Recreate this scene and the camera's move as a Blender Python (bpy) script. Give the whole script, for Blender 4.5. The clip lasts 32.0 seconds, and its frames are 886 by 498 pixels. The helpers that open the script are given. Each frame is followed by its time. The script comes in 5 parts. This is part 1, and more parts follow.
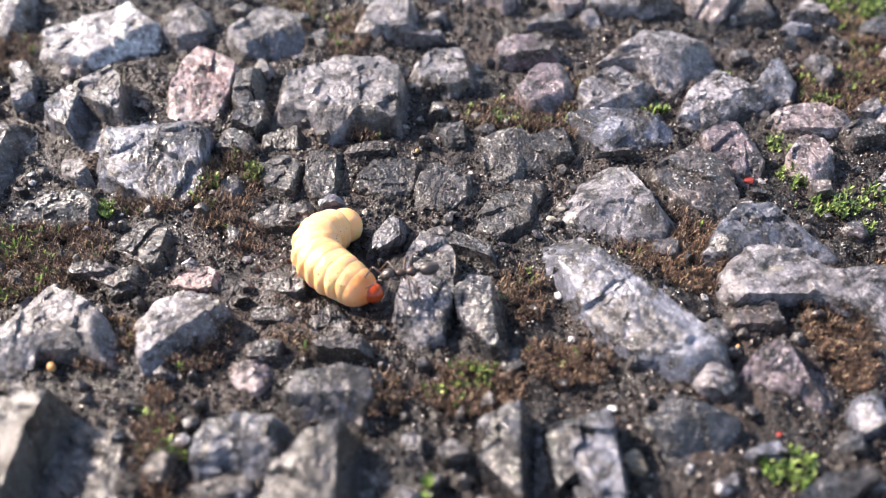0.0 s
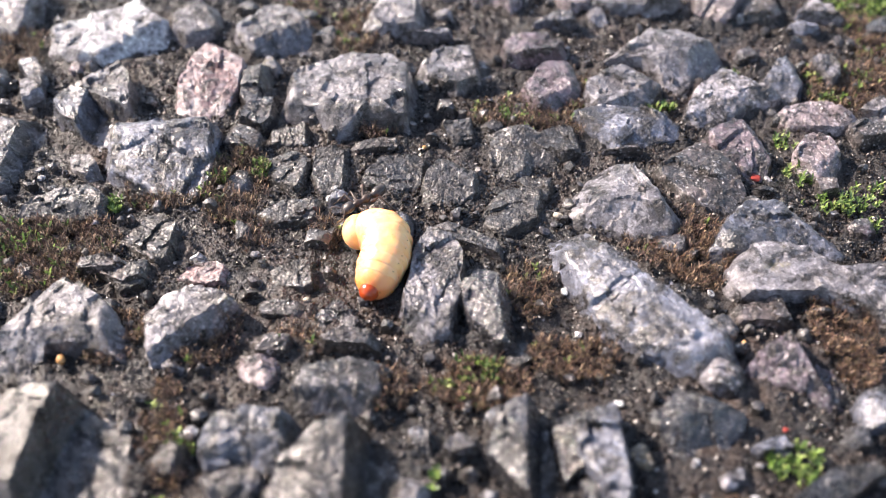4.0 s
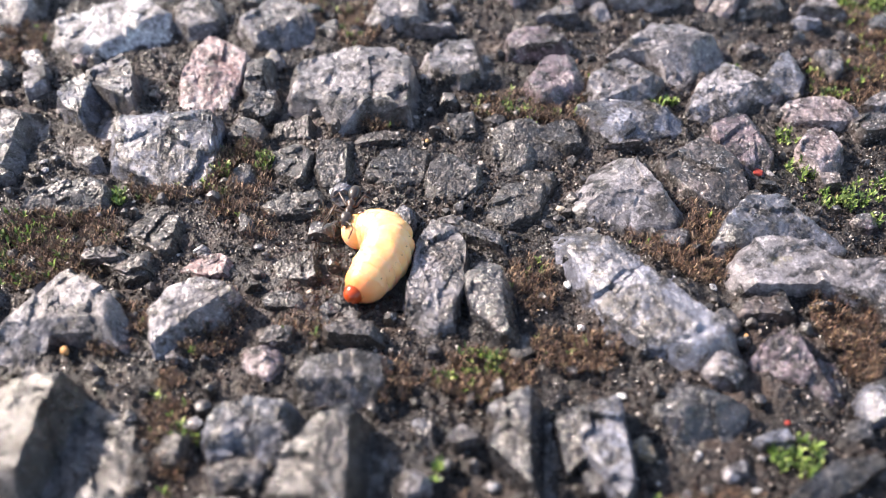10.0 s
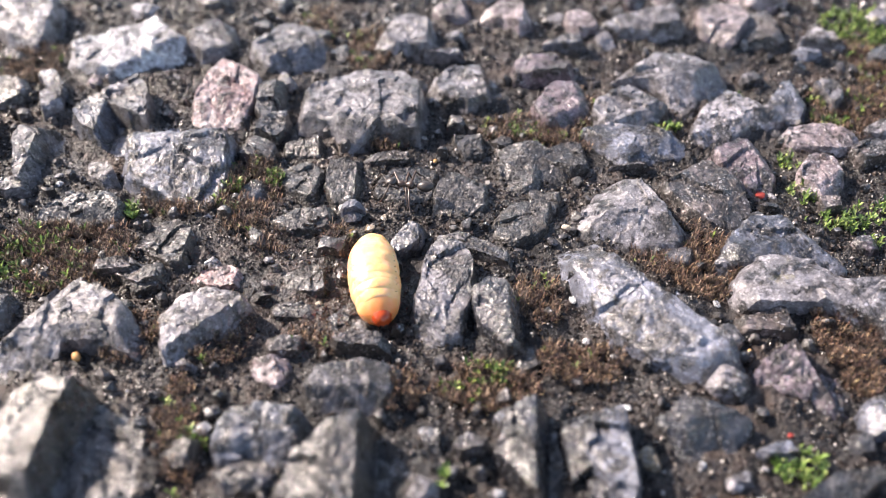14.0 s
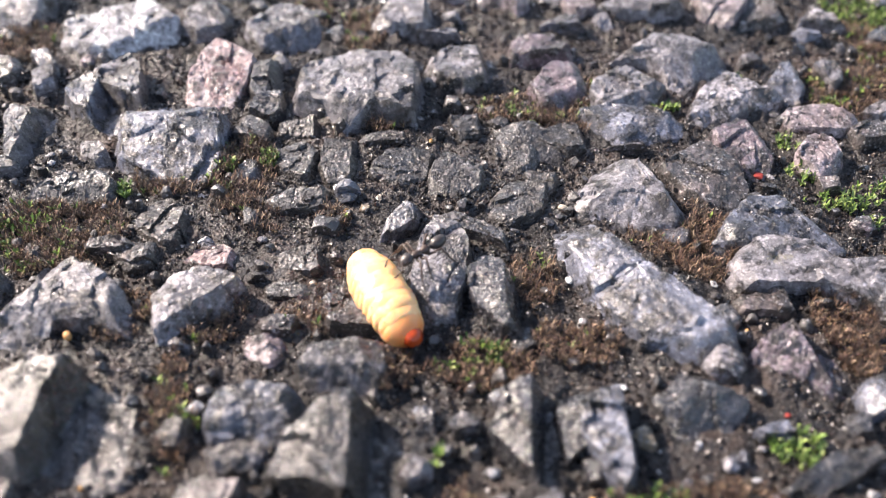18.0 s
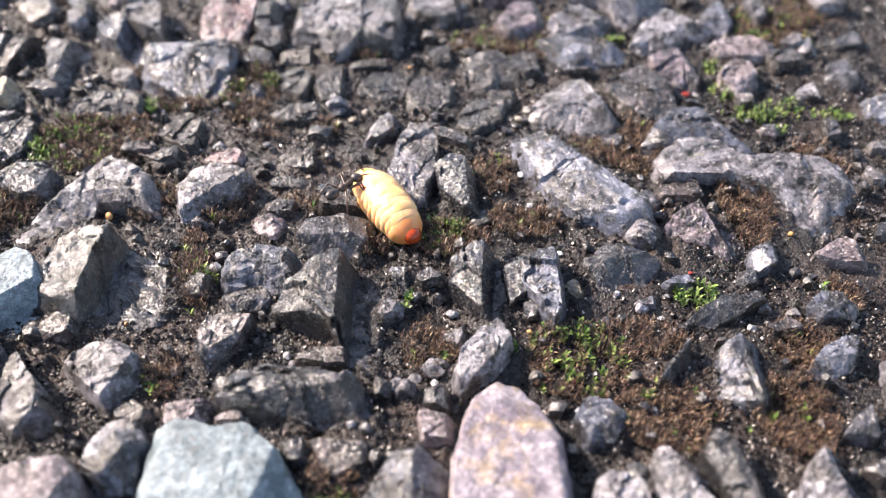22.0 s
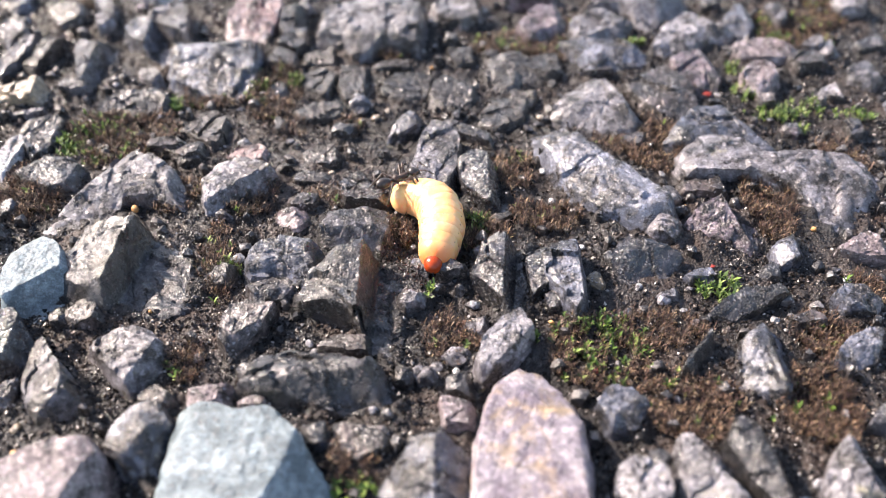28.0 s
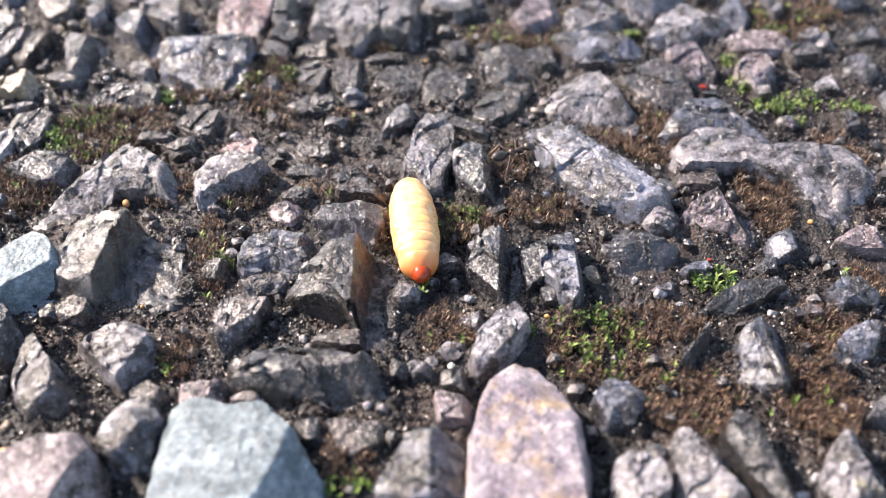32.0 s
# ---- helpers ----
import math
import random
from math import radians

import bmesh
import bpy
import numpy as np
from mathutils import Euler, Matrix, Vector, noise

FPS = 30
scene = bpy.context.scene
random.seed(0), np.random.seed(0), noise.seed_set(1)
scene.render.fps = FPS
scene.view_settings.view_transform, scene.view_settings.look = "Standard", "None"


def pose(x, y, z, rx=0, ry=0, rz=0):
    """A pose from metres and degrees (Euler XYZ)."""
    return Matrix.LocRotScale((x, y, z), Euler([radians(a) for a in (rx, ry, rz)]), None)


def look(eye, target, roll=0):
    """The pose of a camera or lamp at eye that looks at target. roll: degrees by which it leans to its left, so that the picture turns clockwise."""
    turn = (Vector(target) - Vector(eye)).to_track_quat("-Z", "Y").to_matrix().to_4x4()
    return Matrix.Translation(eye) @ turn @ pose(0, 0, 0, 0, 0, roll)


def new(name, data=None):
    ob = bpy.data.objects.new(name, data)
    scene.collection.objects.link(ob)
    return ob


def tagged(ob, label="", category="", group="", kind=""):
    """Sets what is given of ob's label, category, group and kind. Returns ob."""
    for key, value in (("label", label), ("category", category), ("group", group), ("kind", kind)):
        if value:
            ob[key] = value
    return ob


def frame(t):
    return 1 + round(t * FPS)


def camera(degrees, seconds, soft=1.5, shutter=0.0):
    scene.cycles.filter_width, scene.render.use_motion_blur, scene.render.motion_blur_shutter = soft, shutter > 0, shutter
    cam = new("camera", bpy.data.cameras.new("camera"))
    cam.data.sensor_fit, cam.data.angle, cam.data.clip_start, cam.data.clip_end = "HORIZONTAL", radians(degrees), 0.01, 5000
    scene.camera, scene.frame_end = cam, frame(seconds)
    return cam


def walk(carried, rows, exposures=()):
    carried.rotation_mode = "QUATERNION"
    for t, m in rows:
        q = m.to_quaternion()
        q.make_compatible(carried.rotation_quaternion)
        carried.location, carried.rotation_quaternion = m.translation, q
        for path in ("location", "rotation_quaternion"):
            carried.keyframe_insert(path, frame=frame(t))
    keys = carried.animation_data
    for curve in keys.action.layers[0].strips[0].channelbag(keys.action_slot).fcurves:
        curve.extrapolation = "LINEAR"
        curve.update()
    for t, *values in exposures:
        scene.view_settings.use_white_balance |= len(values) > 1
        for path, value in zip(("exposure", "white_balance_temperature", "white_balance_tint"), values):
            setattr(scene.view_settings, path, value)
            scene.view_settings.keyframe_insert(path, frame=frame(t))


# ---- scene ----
cam = camera(50.0, 32.0, soft=0.95)
cam.data.dof.use_dof, cam.data.dof.focus_distance, cam.data.dof.aperture_fstop = True, 0.105, 22.0
PATH = [
    (0, (-0.00000, -0.05918, 0.07036), (-0.00003, 0.01270, 0.00084), -0.58),
    (0.5, (-0.00004, -0.05924, 0.07031), (-0.00016, 0.01261, 0.00075), -0.59),
    (1, (-0.00009, -0.05952, 0.07033), (-0.00041, 0.01232, 0.00076), -0.73),
    (1.5, (-0.00014, -0.05952, 0.07033), (-0.00063, 0.01223, 0.00068), -0.74),
    (2, (-0.00050, -0.06006, 0.06997), (-0.00082, 0.01206, 0.00069), -0.52),
    (2.5, (-0.00057, -0.05975, 0.06997), (-0.00087, 0.01231, 0.00064), -0.42),
    (3, (-0.00052, -0.05964, 0.06988), (-0.00086, 0.01237, 0.00049), -0.48),
    (3.5, (-0.00039, -0.05989, 0.07018), (-0.00080, 0.01211, 0.00078), -0.55),
    (5.5, (-0.00037, -0.05995, 0.06987), (-0.00063, 0.01229, 0.00072), -0.48),
    (6, (-0.00054, -0.06015, 0.07001), (-0.00064, 0.01201, 0.00077), -0.41),
    (6.5, (-0.00038, -0.06019, 0.07015), (-0.00059, 0.01178, 0.00071), -0.47),
    (7, (-0.00053, -0.06016, 0.07026), (-0.00072, 0.01160, 0.00062), -0.47),
    (7.5, (-0.00057, -0.06021, 0.07015), (-0.00078, 0.01158, 0.00053), -0.42),
    (8, (-0.00076, -0.06031, 0.06985), (-0.00092, 0.01163, 0.00040), -0.31),
    (8.5, (-0.00074, -0.06020, 0.06981), (-0.00093, 0.01168, 0.00029), -0.28),
    (9, (-0.00080, -0.06031, 0.06966), (-0.00109, 0.01169, 0.00027), -0.26),
    (9.5, (-0.00067, -0.06025, 0.06997), (-0.00112, 0.01156, 0.00038), -0.39),
    (10, (-0.00075, -0.06031, 0.07003), (-0.00111, 0.01146, 0.00039), -0.33),
    (10.5, (-0.00055, -0.06044, 0.06996), (-0.00115, 0.01129, 0.00029), -0.43),
    (11, (-0.00073, -0.06039, 0.06935), (-0.00127, 0.01150, -0.00016), -0.33),
    (11.5, (-0.00094, -0.06105, 0.06938), (-0.00132, 0.01129, 0.00034), -0.11),
    (12, (-0.00127, -0.06188, 0.06975), (-0.00148, 0.01113, 0.00141), 0.14),
    (12.5, (-0.00130, -0.06259, 0.06957), (-0.00159, 0.01126, 0.00214), 0.22),
    (13, (-0.00129, -0.06335, 0.06984), (-0.00178, 0.01098, 0.00294), 0.17),
    (13.5, (-0.00159, -0.06329, 0.06949), (-0.00194, 0.01125, 0.00283), 0.34),
    (14, (-0.00154, -0.06347, 0.06893), (-0.00190, 0.01137, 0.00261), 0.42),
    (14.5, (-0.00168, -0.06340, 0.06877), (-0.00196, 0.01137, 0.00238), 0.48),
    (16.5, (-0.00128, -0.06377, 0.06839), (-0.00153, 0.01126, 0.00228), 0.49),
    (17, (-0.00137, -0.06342, 0.06852), (-0.00149, 0.01133, 0.00209), 0.57),
    (17.5, (-0.00131, -0.06351, 0.06814), (-0.00147, 0.01098, 0.00142), 0.61),
    (18, (-0.00125, -0.06348, 0.06756), (-0.00138, 0.01062, 0.00041), 0.64),
    (18.5, (-0.00115, -0.06342, 0.06757), (-0.00132, 0.01013, -0.00018), 0.63),
    (19, (-0.00100, -0.06348, 0.06800), (-0.00125, 0.00973, -0.00012), 0.54),
    (19.5, (-0.00103, -0.06351, 0.06905), (-0.00131, 0.00947, 0.00069), 0.44),
    (20, (-0.00242, -0.06639, 0.07188), (-0.00257, 0.00645, 0.00336), 0.37),
    (20.5, (-0.00163, -0.07052, 0.07390), (-0.00166, 0.00216, 0.00522), 0.37),
    (20.6, (-0.00149, -0.07153, 0.07448), (-0.00154, 0.00119, 0.00584), 0.33),
    (21, (-0.00110, -0.07623, 0.07651), (-0.00154, -0.00346, 0.00793), 0.19),
    (21.2, (-0.00111, -0.07885, 0.07540), (-0.00232, -0.00687, 0.00600), 0.12),
    (21.5, (-0.00008, -0.08190, 0.07312), (-0.00047, -0.00934, 0.00430), 0.30),
    (22, (0.00252, -0.08536, 0.07427), (0.00211, -0.01278, 0.00548), 0.29),
    (22.5, (0.00327, -0.08702, 0.07445), (0.00249, -0.01329, 0.00690), 0.30),
    (23, (0.00207, -0.08727, 0.07351), (0.00112, -0.01255, 0.00706), 0.68),
    (23.5, (0.00210, -0.08792, 0.07394), (0.00093, -0.01278, 0.00797), 0.63),
    (24, (0.00310, -0.08797, 0.07339), (0.00159, -0.01301, 0.00722), -0.02),
    (24.5, (0.00259, -0.08805, 0.07270), (0.00072, -0.01338, 0.00621), -0.31),
    (25, (0.00222, -0.08819, 0.07246), (0.00030, -0.01350, 0.00599), -0.19),
    (25.5, (0.00196, -0.08796, 0.07196), (-0.00013, -0.01329, 0.00547), -0.22),
    (27.5, (0.00237, -0.08849, 0.07200), (-0.00012, -0.01414, 0.00518), -0.47),
    (28, (0.00220, -0.08811, 0.07193), (-0.00020, -0.01383, 0.00502), -0.44),
    (28.5, (0.00231, -0.08799, 0.07166), (-0.00012, -0.01363, 0.00484), -0.47),
    (29, (0.00249, -0.08815, 0.07179), (-0.00010, -0.01389, 0.00487), -0.58),
    (29.5, (0.00225, -0.08801, 0.07189), (-0.00011, -0.01389, 0.00481), -0.52),
    (30, (0.00235, -0.08811, 0.07174), (0.00010, -0.01393, 0.00472), -0.49),
    (30.5, (0.00206, -0.08790, 0.07157), (0.00004, -0.01373, 0.00452), -0.31),
    (31, (0.00201, -0.08761, 0.07121), (0.00004, -0.01354, 0.00407), -0.32),
    (31.5, (0.00218, -0.08769, 0.07122), (0.00024, -0.01365, 0.00402), -0.30),
    (32, (0.00214, -0.08757, 0.07123), (0.00036, -0.01360, 0.00396), -0.29),
]
walk(cam, [(t, look(eye, target, roll)) for t, eye, target, roll in PATH], [(0.0, 1.38, 7250, 17), (32.0, 1.38, 7250, 17)])

# ---- daylight: a clear sky and the sun, ahead and to the left ----
SUN_FROM = Vector((-0.78, 0.38, 0.66)).normalized()
world = bpy.data.worlds.new("sky")
scene.world = world
world.use_nodes = True
sky = world.node_tree.nodes.new("ShaderNodeTexSky")
sky.sky_type, sky.sun_disc = "NISHITA", False
sky.sun_elevation = math.asin(SUN_FROM.z)
sky.sun_rotation = math.atan2(SUN_FROM.x, SUN_FROM.y)
back = world.node_tree.nodes["Background"]
back.inputs["Strength"].default_value = 0.12
world.node_tree.links.new(sky.outputs[0], back.inputs["Color"])
sun = new("sun", bpy.data.lights.new("sun", "SUN"))
sun.data.energy, sun.data.angle, sun.data.color = 4.5, radians(0.5), (1.0, 0.93, 0.87)
sun.matrix_world = look(SUN_FROM, (0, 0, 0))

MM = 0.001


# ---- materials ----
class Shader:
    """A small helper to lay out a node material whose patterns are sized in millimetres."""

    def __init__(self, name, rough=0.5, wander=True):
        self.mat = bpy.data.materials.new(name)
        self.mat.use_nodes = True
        self.tree = self.mat.node_tree
        self.out = self.tree.nodes["Principled BSDF"]
        self.out.inputs["Roughness"].default_value = rough
        where = self.node("ShaderNodeTexCoord").outputs["Object"]
        size = self.node("ShaderNodeVectorMath", operation="SCALE")
        size.inputs["Scale"].default_value = 1000.0
        self.link(where, size.inputs[0])
        self.mm = self.raw = size.outputs[0]
        self.chance = self.node("ShaderNodeObjectInfo").outputs["Random"]
        if wander:
            far = self.math("MULTIPLY", self.chance, 371.0)
            add = self.node("ShaderNodeVectorMath", operation="ADD")
            self.link(self.mm, add.inputs[0])
            self.link(far, add.inputs[1])
            self.mm = add.outputs[0]

    def node(self, kind, **settings):
        n = self.tree.nodes.new(kind)
        if "operation" in settings:
            n.operation = settings["operation"]
        return n

    def link(self, a, b):
        self.tree.links.new(a, b)

    def put(self, socket, value):
        if hasattr(value, "is_linked"):
            self.link(value, socket)
        else:
            socket.default_value = value

    def math(self, operation, a, b):
        n = self.node("ShaderNodeMath", operation=operation)
        self.put(n.inputs[0], a)
        self.put(n.inputs[1], b)
        return n.outputs[0]

    def noise(self, per_mm, detail=5.0, rough=0.6, warp=0.0):
        n = self.node("ShaderNodeTexNoise")
        self.link(self.mm, n.inputs["Vector"])
        n.inputs["Scale"].default_value = per_mm
        n.inputs["Detail"].default_value = detail
        n.inputs["Roughness"].default_value = rough
        n.inputs["Distortion"].default_value = warp
        return n.outputs["Fac"]

    def cells(self, per_mm):
        n = self.node("ShaderNodeTexVoronoi")
        self.link(self.mm, n.inputs["Vector"])
        n.inputs["Scale"].default_value = per_mm
        return n.outputs

    def ramp(self, fac, *stops):
        n = self.node("ShaderNodeValToRGB")
        e = n.color_ramp.elements
        while len(e) < len(stops):
            e.new(0.5)
        for one, (at, c) in zip(e, stops):
            one.position = at
            one.color = (*c, 1) if hasattr(c, "__len__") else (c, c, c, 1)
        self.put(n.inputs["Fac"], fac)
        return n.outputs["Color"]

    def mix(self, fac, a, b, blend="MIX"):
        n = self.node("ShaderNodeMix")
        n.data_type, n.blend_type = "RGBA", blend
        self.put(n.inputs["Factor"], fac)
        colours = [s for s in n.inputs if s.type == "RGBA"]
        for s, v in zip(colours, (a, b)):
            self.put(s, (*v, 1) if isinstance(v, tuple) and len(v) == 3 else v)
        return [s for s in n.outputs if s.type == "RGBA"][0]

    def finish(self, colour, bumps=(), rough=None, film=9):
        """film: how many of the bumps also show in the wet film."""
        self.put(self.out.inputs["Base Color"], colour)
        if rough is not None:
            self.put(self.out.inputs["Roughness"], rough)
        last = None
        for k, (height, mm, strength) in enumerate(bumps):
            b = self.node("ShaderNodeBump")
            b.inputs["Distance"].default_value = mm * MM
            b.inputs["Strength"].default_value = strength
            self.link(height, b.inputs["Height"])
            if last is not None:
                self.link(last, b.inputs["Normal"])
            last = b.outputs["Normal"]
            if k < film:
                self.link(last, self.out.inputs["Coat Normal"])
        if last is not None:
            self.link(last, self.out.inputs["Normal"])
        return self.mat


def stone_material(name, dark, mid, light, rough=0.42, tar=0.5, vein=None, islands=None, moss=False, calm=1.0, value=0.52, wet=0.26, sheen=1.0):
    """Broken aggregate: mottled rock, crystal grain, a damp sheen, a film of tar and dirt that has worn off in patches."""
    s = Shader(name, wander=islands is None)
    chance = s.chance if islands is None else s.node("ShaderNodeNewGeometry").outputs["Random Per Island"]
    broad, middle = s.noise(0.22, 6, 0.62, 0.6), s.noise(0.75, 5, 0.65, 0.5)
    c = s.ramp(broad, (0.38, dark), (0.50, mid), (0.63, light)) if islands is None else s.ramp(chance, *islands)
    c = s.mix(0.85, c, s.ramp(middle, (0.34, 0.60), (0.5, 0.95), (0.66, 1.4)), "MULTIPLY")
    grain = s.cells(2.7)
    shade = s.node("ShaderNodeSeparateColor")
    s.link(grain["Color"], shade.inputs[0])
    c = s.mix(0.7 * calm, c, s.ramp(shade.outputs[0], (0.0, 0.55), (0.7, 1.0), (0.95, 1.4), (1.0, 2.6)), "MULTIPLY")
    c = s.mix(0.8 * calm, c, s.ramp(s.noise(2.2, 6, 0.75), (0.36, 0.55), (0.5, 1.0), (0.66, 1.45)), "MULTIPLY")
    if vein:
        band = s.noise(0.24, 5, 0.65, 0.5)
        c = s.mix(s.ramp(band, (0.51, 0.0), (0.64, 0.8)), c, s.mix(0.7, vein, s.ramp(middle, (0.36, 0.5), (0.64, 1.3)), "MULTIPLY"))
    film = s.noise(0.33, 7, 0.75, 0.3)
    stained = s.ramp(film, (tar - 0.045, 0.0), (tar + 0.03, 0.95))
    crumbs = s.cells(3.8)
    tone = s.node("ShaderNodeSeparateColor")
    s.link(crumbs["Color"], tone.inputs[0])
    c = s.mix(stained, c, s.ramp(tone.outputs[0], (0.0, (0.007, 0.006, 0.006)), (0.55, (0.020, 0.016, 0.013)), (0.88, (0.060, 0.046, 0.038)), (1.0, (0.30, 0.27, 0.25))))
    # Tiny sun glints painted into the colour: a few random cells turned near white.
    painted_sparkle = s.node("ShaderNodeSeparateColor")
    s.link(s.cells(4.6)["Color"], painted_sparkle.inputs[0])
    c = s.mix(s.ramp(painted_sparkle.outputs[1], (0.945, 0.0), (0.955, 0.75 * calm)), c, (0.62, 0.60, 0.60))
    pepper = s.noise(1.7, 6, 0.8)
    c = s.mix(s.ramp(pepper, (0.545, 0.0), (0.60, 0.85 * calm)), c, (0.030, 0.023, 0.019))
    if moss:
        c = s.mix(s.ramp(s.noise(0.13, 7, 0.75), (0.60, 0.0), (0.66, 0.6)), c, (0.30, 0.27, 0.10))
    c = s.mix(0.85, c, s.ramp(s.noise(7.0, 3, 0.7), (0.36, 0.6), (0.5, 1.0), (0.64, 1.45)), "MULTIPLY")
    vary = s.node("ShaderNodeHueSaturation")
    s.link(c, vary.inputs["Color"])
    s.put(vary.inputs["Value"], s.math("ADD", s.math("MULTIPLY", chance, 0.30), value))
    gloss = s.ramp(s.noise(1.1, 5, 0.7), (0.38, rough - 0.14), (0.62, rough + 0.18))
    s.out.inputs["Coat Roughness"].default_value = wet - 0.07
    s.out.inputs["Coat IOR"].default_value = 1.62
    s.put(s.out.inputs["Coat Weight"], s.ramp(s.noise(0.4, 5, 0.7), (0.42, sheen), (0.62, 0.3 * sheen)))
    fine = s.noise(3.2, 5, 0.65)
    bumps = ((s.noise(0.7, 6, 0.6), 0.15, 0.6), (fine, 0.12, 0.9), (s.math("MULTIPLY", crumbs["Distance"], stained), 0.35, 1.0), (fine, 0.05, 0.9), (s.noise(9.0, 3, 0.7), 0.09, 1.0))
    return s.finish(vary.outputs["Color"], bumps, gloss, 2)


STONE = {
    "l": stone_material("pale_grey_stone", (0.1452, 0.1373, 0.1505), (0.2798, 0.2666, 0.2904), (0.418, 0.4004, 0.4312), tar=0.555, moss=True, wet=0.24, sheen=0.8, calm=0.85),
    "g": stone_material("grey_stone", (0.09944, 0.09328, 0.1056), (0.198, 0.1892, 0.213), (0.2983, 0.2842, 0.3168), tar=0.515, value=0.46, wet=0.26, calm=0.8),
    "e": stone_material("blue_grey_stone", (0.08187, 0.09191, 0.1246), (0.1758, 0.1886, 0.2424), (0.2994, 0.3174, 0.3942), rough=0.36, tar=0.535, value=0.45, wet=0.29, calm=0.75),
    "d": stone_material("dark_stone", (0.01834, 0.01822, 0.02232), (0.03909, 0.03846, 0.04563), (0.1047, 0.1011, 0.1171), rough=0.36, tar=0.52, value=0.4, wet=0.27, calm=0.6),
    "k": stone_material("glossy_black_stone", (0.009328, 0.009472, 0.01216), (0.02098, 0.02119, 0.02693), (0.06515, 0.06547, 0.0812), rough=0.26, tar=0.60, value=0.42, wet=0.21, calm=0.5),
    "b": stone_material("tarred_stone", (0.01434, 0.01308, 0.01386), (0.02784, 0.02538, 0.02688), (0.0678, 0.063, 0.0648), rough=0.5, tar=0.46, value=0.55, wet=0.24, sheen=0.9, calm=0.6),
    "p": stone_material("purple_stone", (0.0989, 0.0704, 0.0842), (0.199, 0.141, 0.163), (0.358, 0.282, 0.319), tar=0.535, value=0.5, wet=0.33),
    "m": stone_material("dusty_pink_stone", (0.1791, 0.1386, 0.1467), (0.3222, 0.2592, 0.2691), (0.4428, 0.3771, 0.3888), tar=0.575, value=0.68, sheen=0.7),
    "r": stone_material("red_banded_stone", (0.145, 0.0768, 0.0746), (0.291, 0.166, 0.163), (0.399, 0.272, 0.264), tar=0.60, vein=(0.644, 0.589, 0.6)),
    "c": stone_material("brown_stone", (0.0794, 0.0602, 0.0543), (0.159, 0.128, 0.122), (0.291, 0.243, 0.237), rough=0.5, tar=0.495),
    "w": stone_material("white_stone", (0.15, 0.145, 0.155), (0.40, 0.388, 0.41), (0.825, 0.85, 0.85), tar=0.60, value=0.68, sheen=0.6),
    "f": stone_material("pale_blue_stone", (0.1911, 0.2597, 0.2921), (0.3453, 0.4416, 0.4826), (0.5073, 0.6278, 0.6774), rough=0.5, tar=0.74, calm=0.45, value=0.51, sheen=0.12),
    "q": stone_material("pink_yellow_stone", (0.184, 0.1485, 0.1898), (0.3335, 0.2915, 0.3392), (0.529, 0.473, 0.5002), rough=0.5, tar=0.76, vein=(0.62, 0.45, 0.27), calm=0.5, value=0.58, sheen=0.15),
    "y": stone_material("yellow_stone", (0.265, 0.192, 0.108), (0.422, 0.328, 0.216), (0.609, 0.51, 0.384), tar=0.66),
}
GRAVEL = stone_material("loose_gravel", 0, 0, 0, rough=0.4, tar=0.60, islands=((0.0, (0.020, 0.018, 0.017)), (0.45, (0.045, 0.040, 0.039)), (0.75, (0.10, 0.088, 0.085)), (0.95, (0.20, 0.18, 0.175)), (1.0, (0.42, 0.39, 0.37))))


def ground_material():
    s = Shader("worn_asphalt", wander=False)
    broad, fine = s.noise(0.11, 6, 0.6, 0.4), s.noise(2.4, 7, 0.75)
    c = s.ramp(broad, (0.38, (0.007, 0.006, 0.006)), (0.50, (0.013, 0.010, 0.009)), (0.66, (0.050, 0.031, 0.023)))
    c = s.mix(0.8, c, s.ramp(fine, (0.36, 0.3), (0.5, 1.0), (0.64, 2.3)), "MULTIPLY")
    s.out.inputs["Coat Roughness"].default_value = 0.16
    s.put(s.out.inputs["Coat Weight"], s.ramp(s.noise(0.2, 5, 0.7), (0.42, 1.0), (0.60, 0.15)))
    speck = s.cells(2.2)
    c = s.mix(s.ramp(speck["Distance"], (0.04, 0.6), (0.10, 0.0)), c, (0.22, 0.20, 0.18))
    return s.finish(c, ((s.noise(1.0, 6, 0.7), 0.5, 0.8), (s.cells(3.4)["Distance"], 0.25, 1.0), (s.noise(6.0, 3, 0.7), 0.13, 1.0)),
                    s.ramp(s.noise(0.5, 6, 0.7), (0.35, 0.30), (0.6, 0.75)))


def crumb_material(name, stops, rough=0.5):
    s = Shader(name, rough, wander=False)
    chance = s.node("ShaderNodeNewGeometry").outputs["Random Per Island"]
    c = s.ramp(chance, *stops)
    c = s.mix(0.5, c, s.ramp(s.noise(3.0, 4), (0.3, 0.5), (0.7, 1.4)), "MULTIPLY")
    return s.finish(c, ((s.noise(5.0, 4), 0.1, 0.7),))


def leaf_material(name, stops):
    s = Shader(name, 0.55, wander=False)
    c = s.ramp(s.node("ShaderNodeNewGeometry").outputs["Random Per Island"], *stops)
    c = s.mix(0.6, c, s.ramp(s.noise(0.35, 4), (0.3, 0.55), (0.7, 1.35)), "MULTIPLY")
    s.out.inputs["Transmission Weight"].default_value = 0.0
    s.out.inputs["Subsurface Weight"].default_value = 0.25
    s.out.inputs["Subsurface Radius"].default_value = (0.0004, 0.0005, 0.0002)
    return s.finish(c)


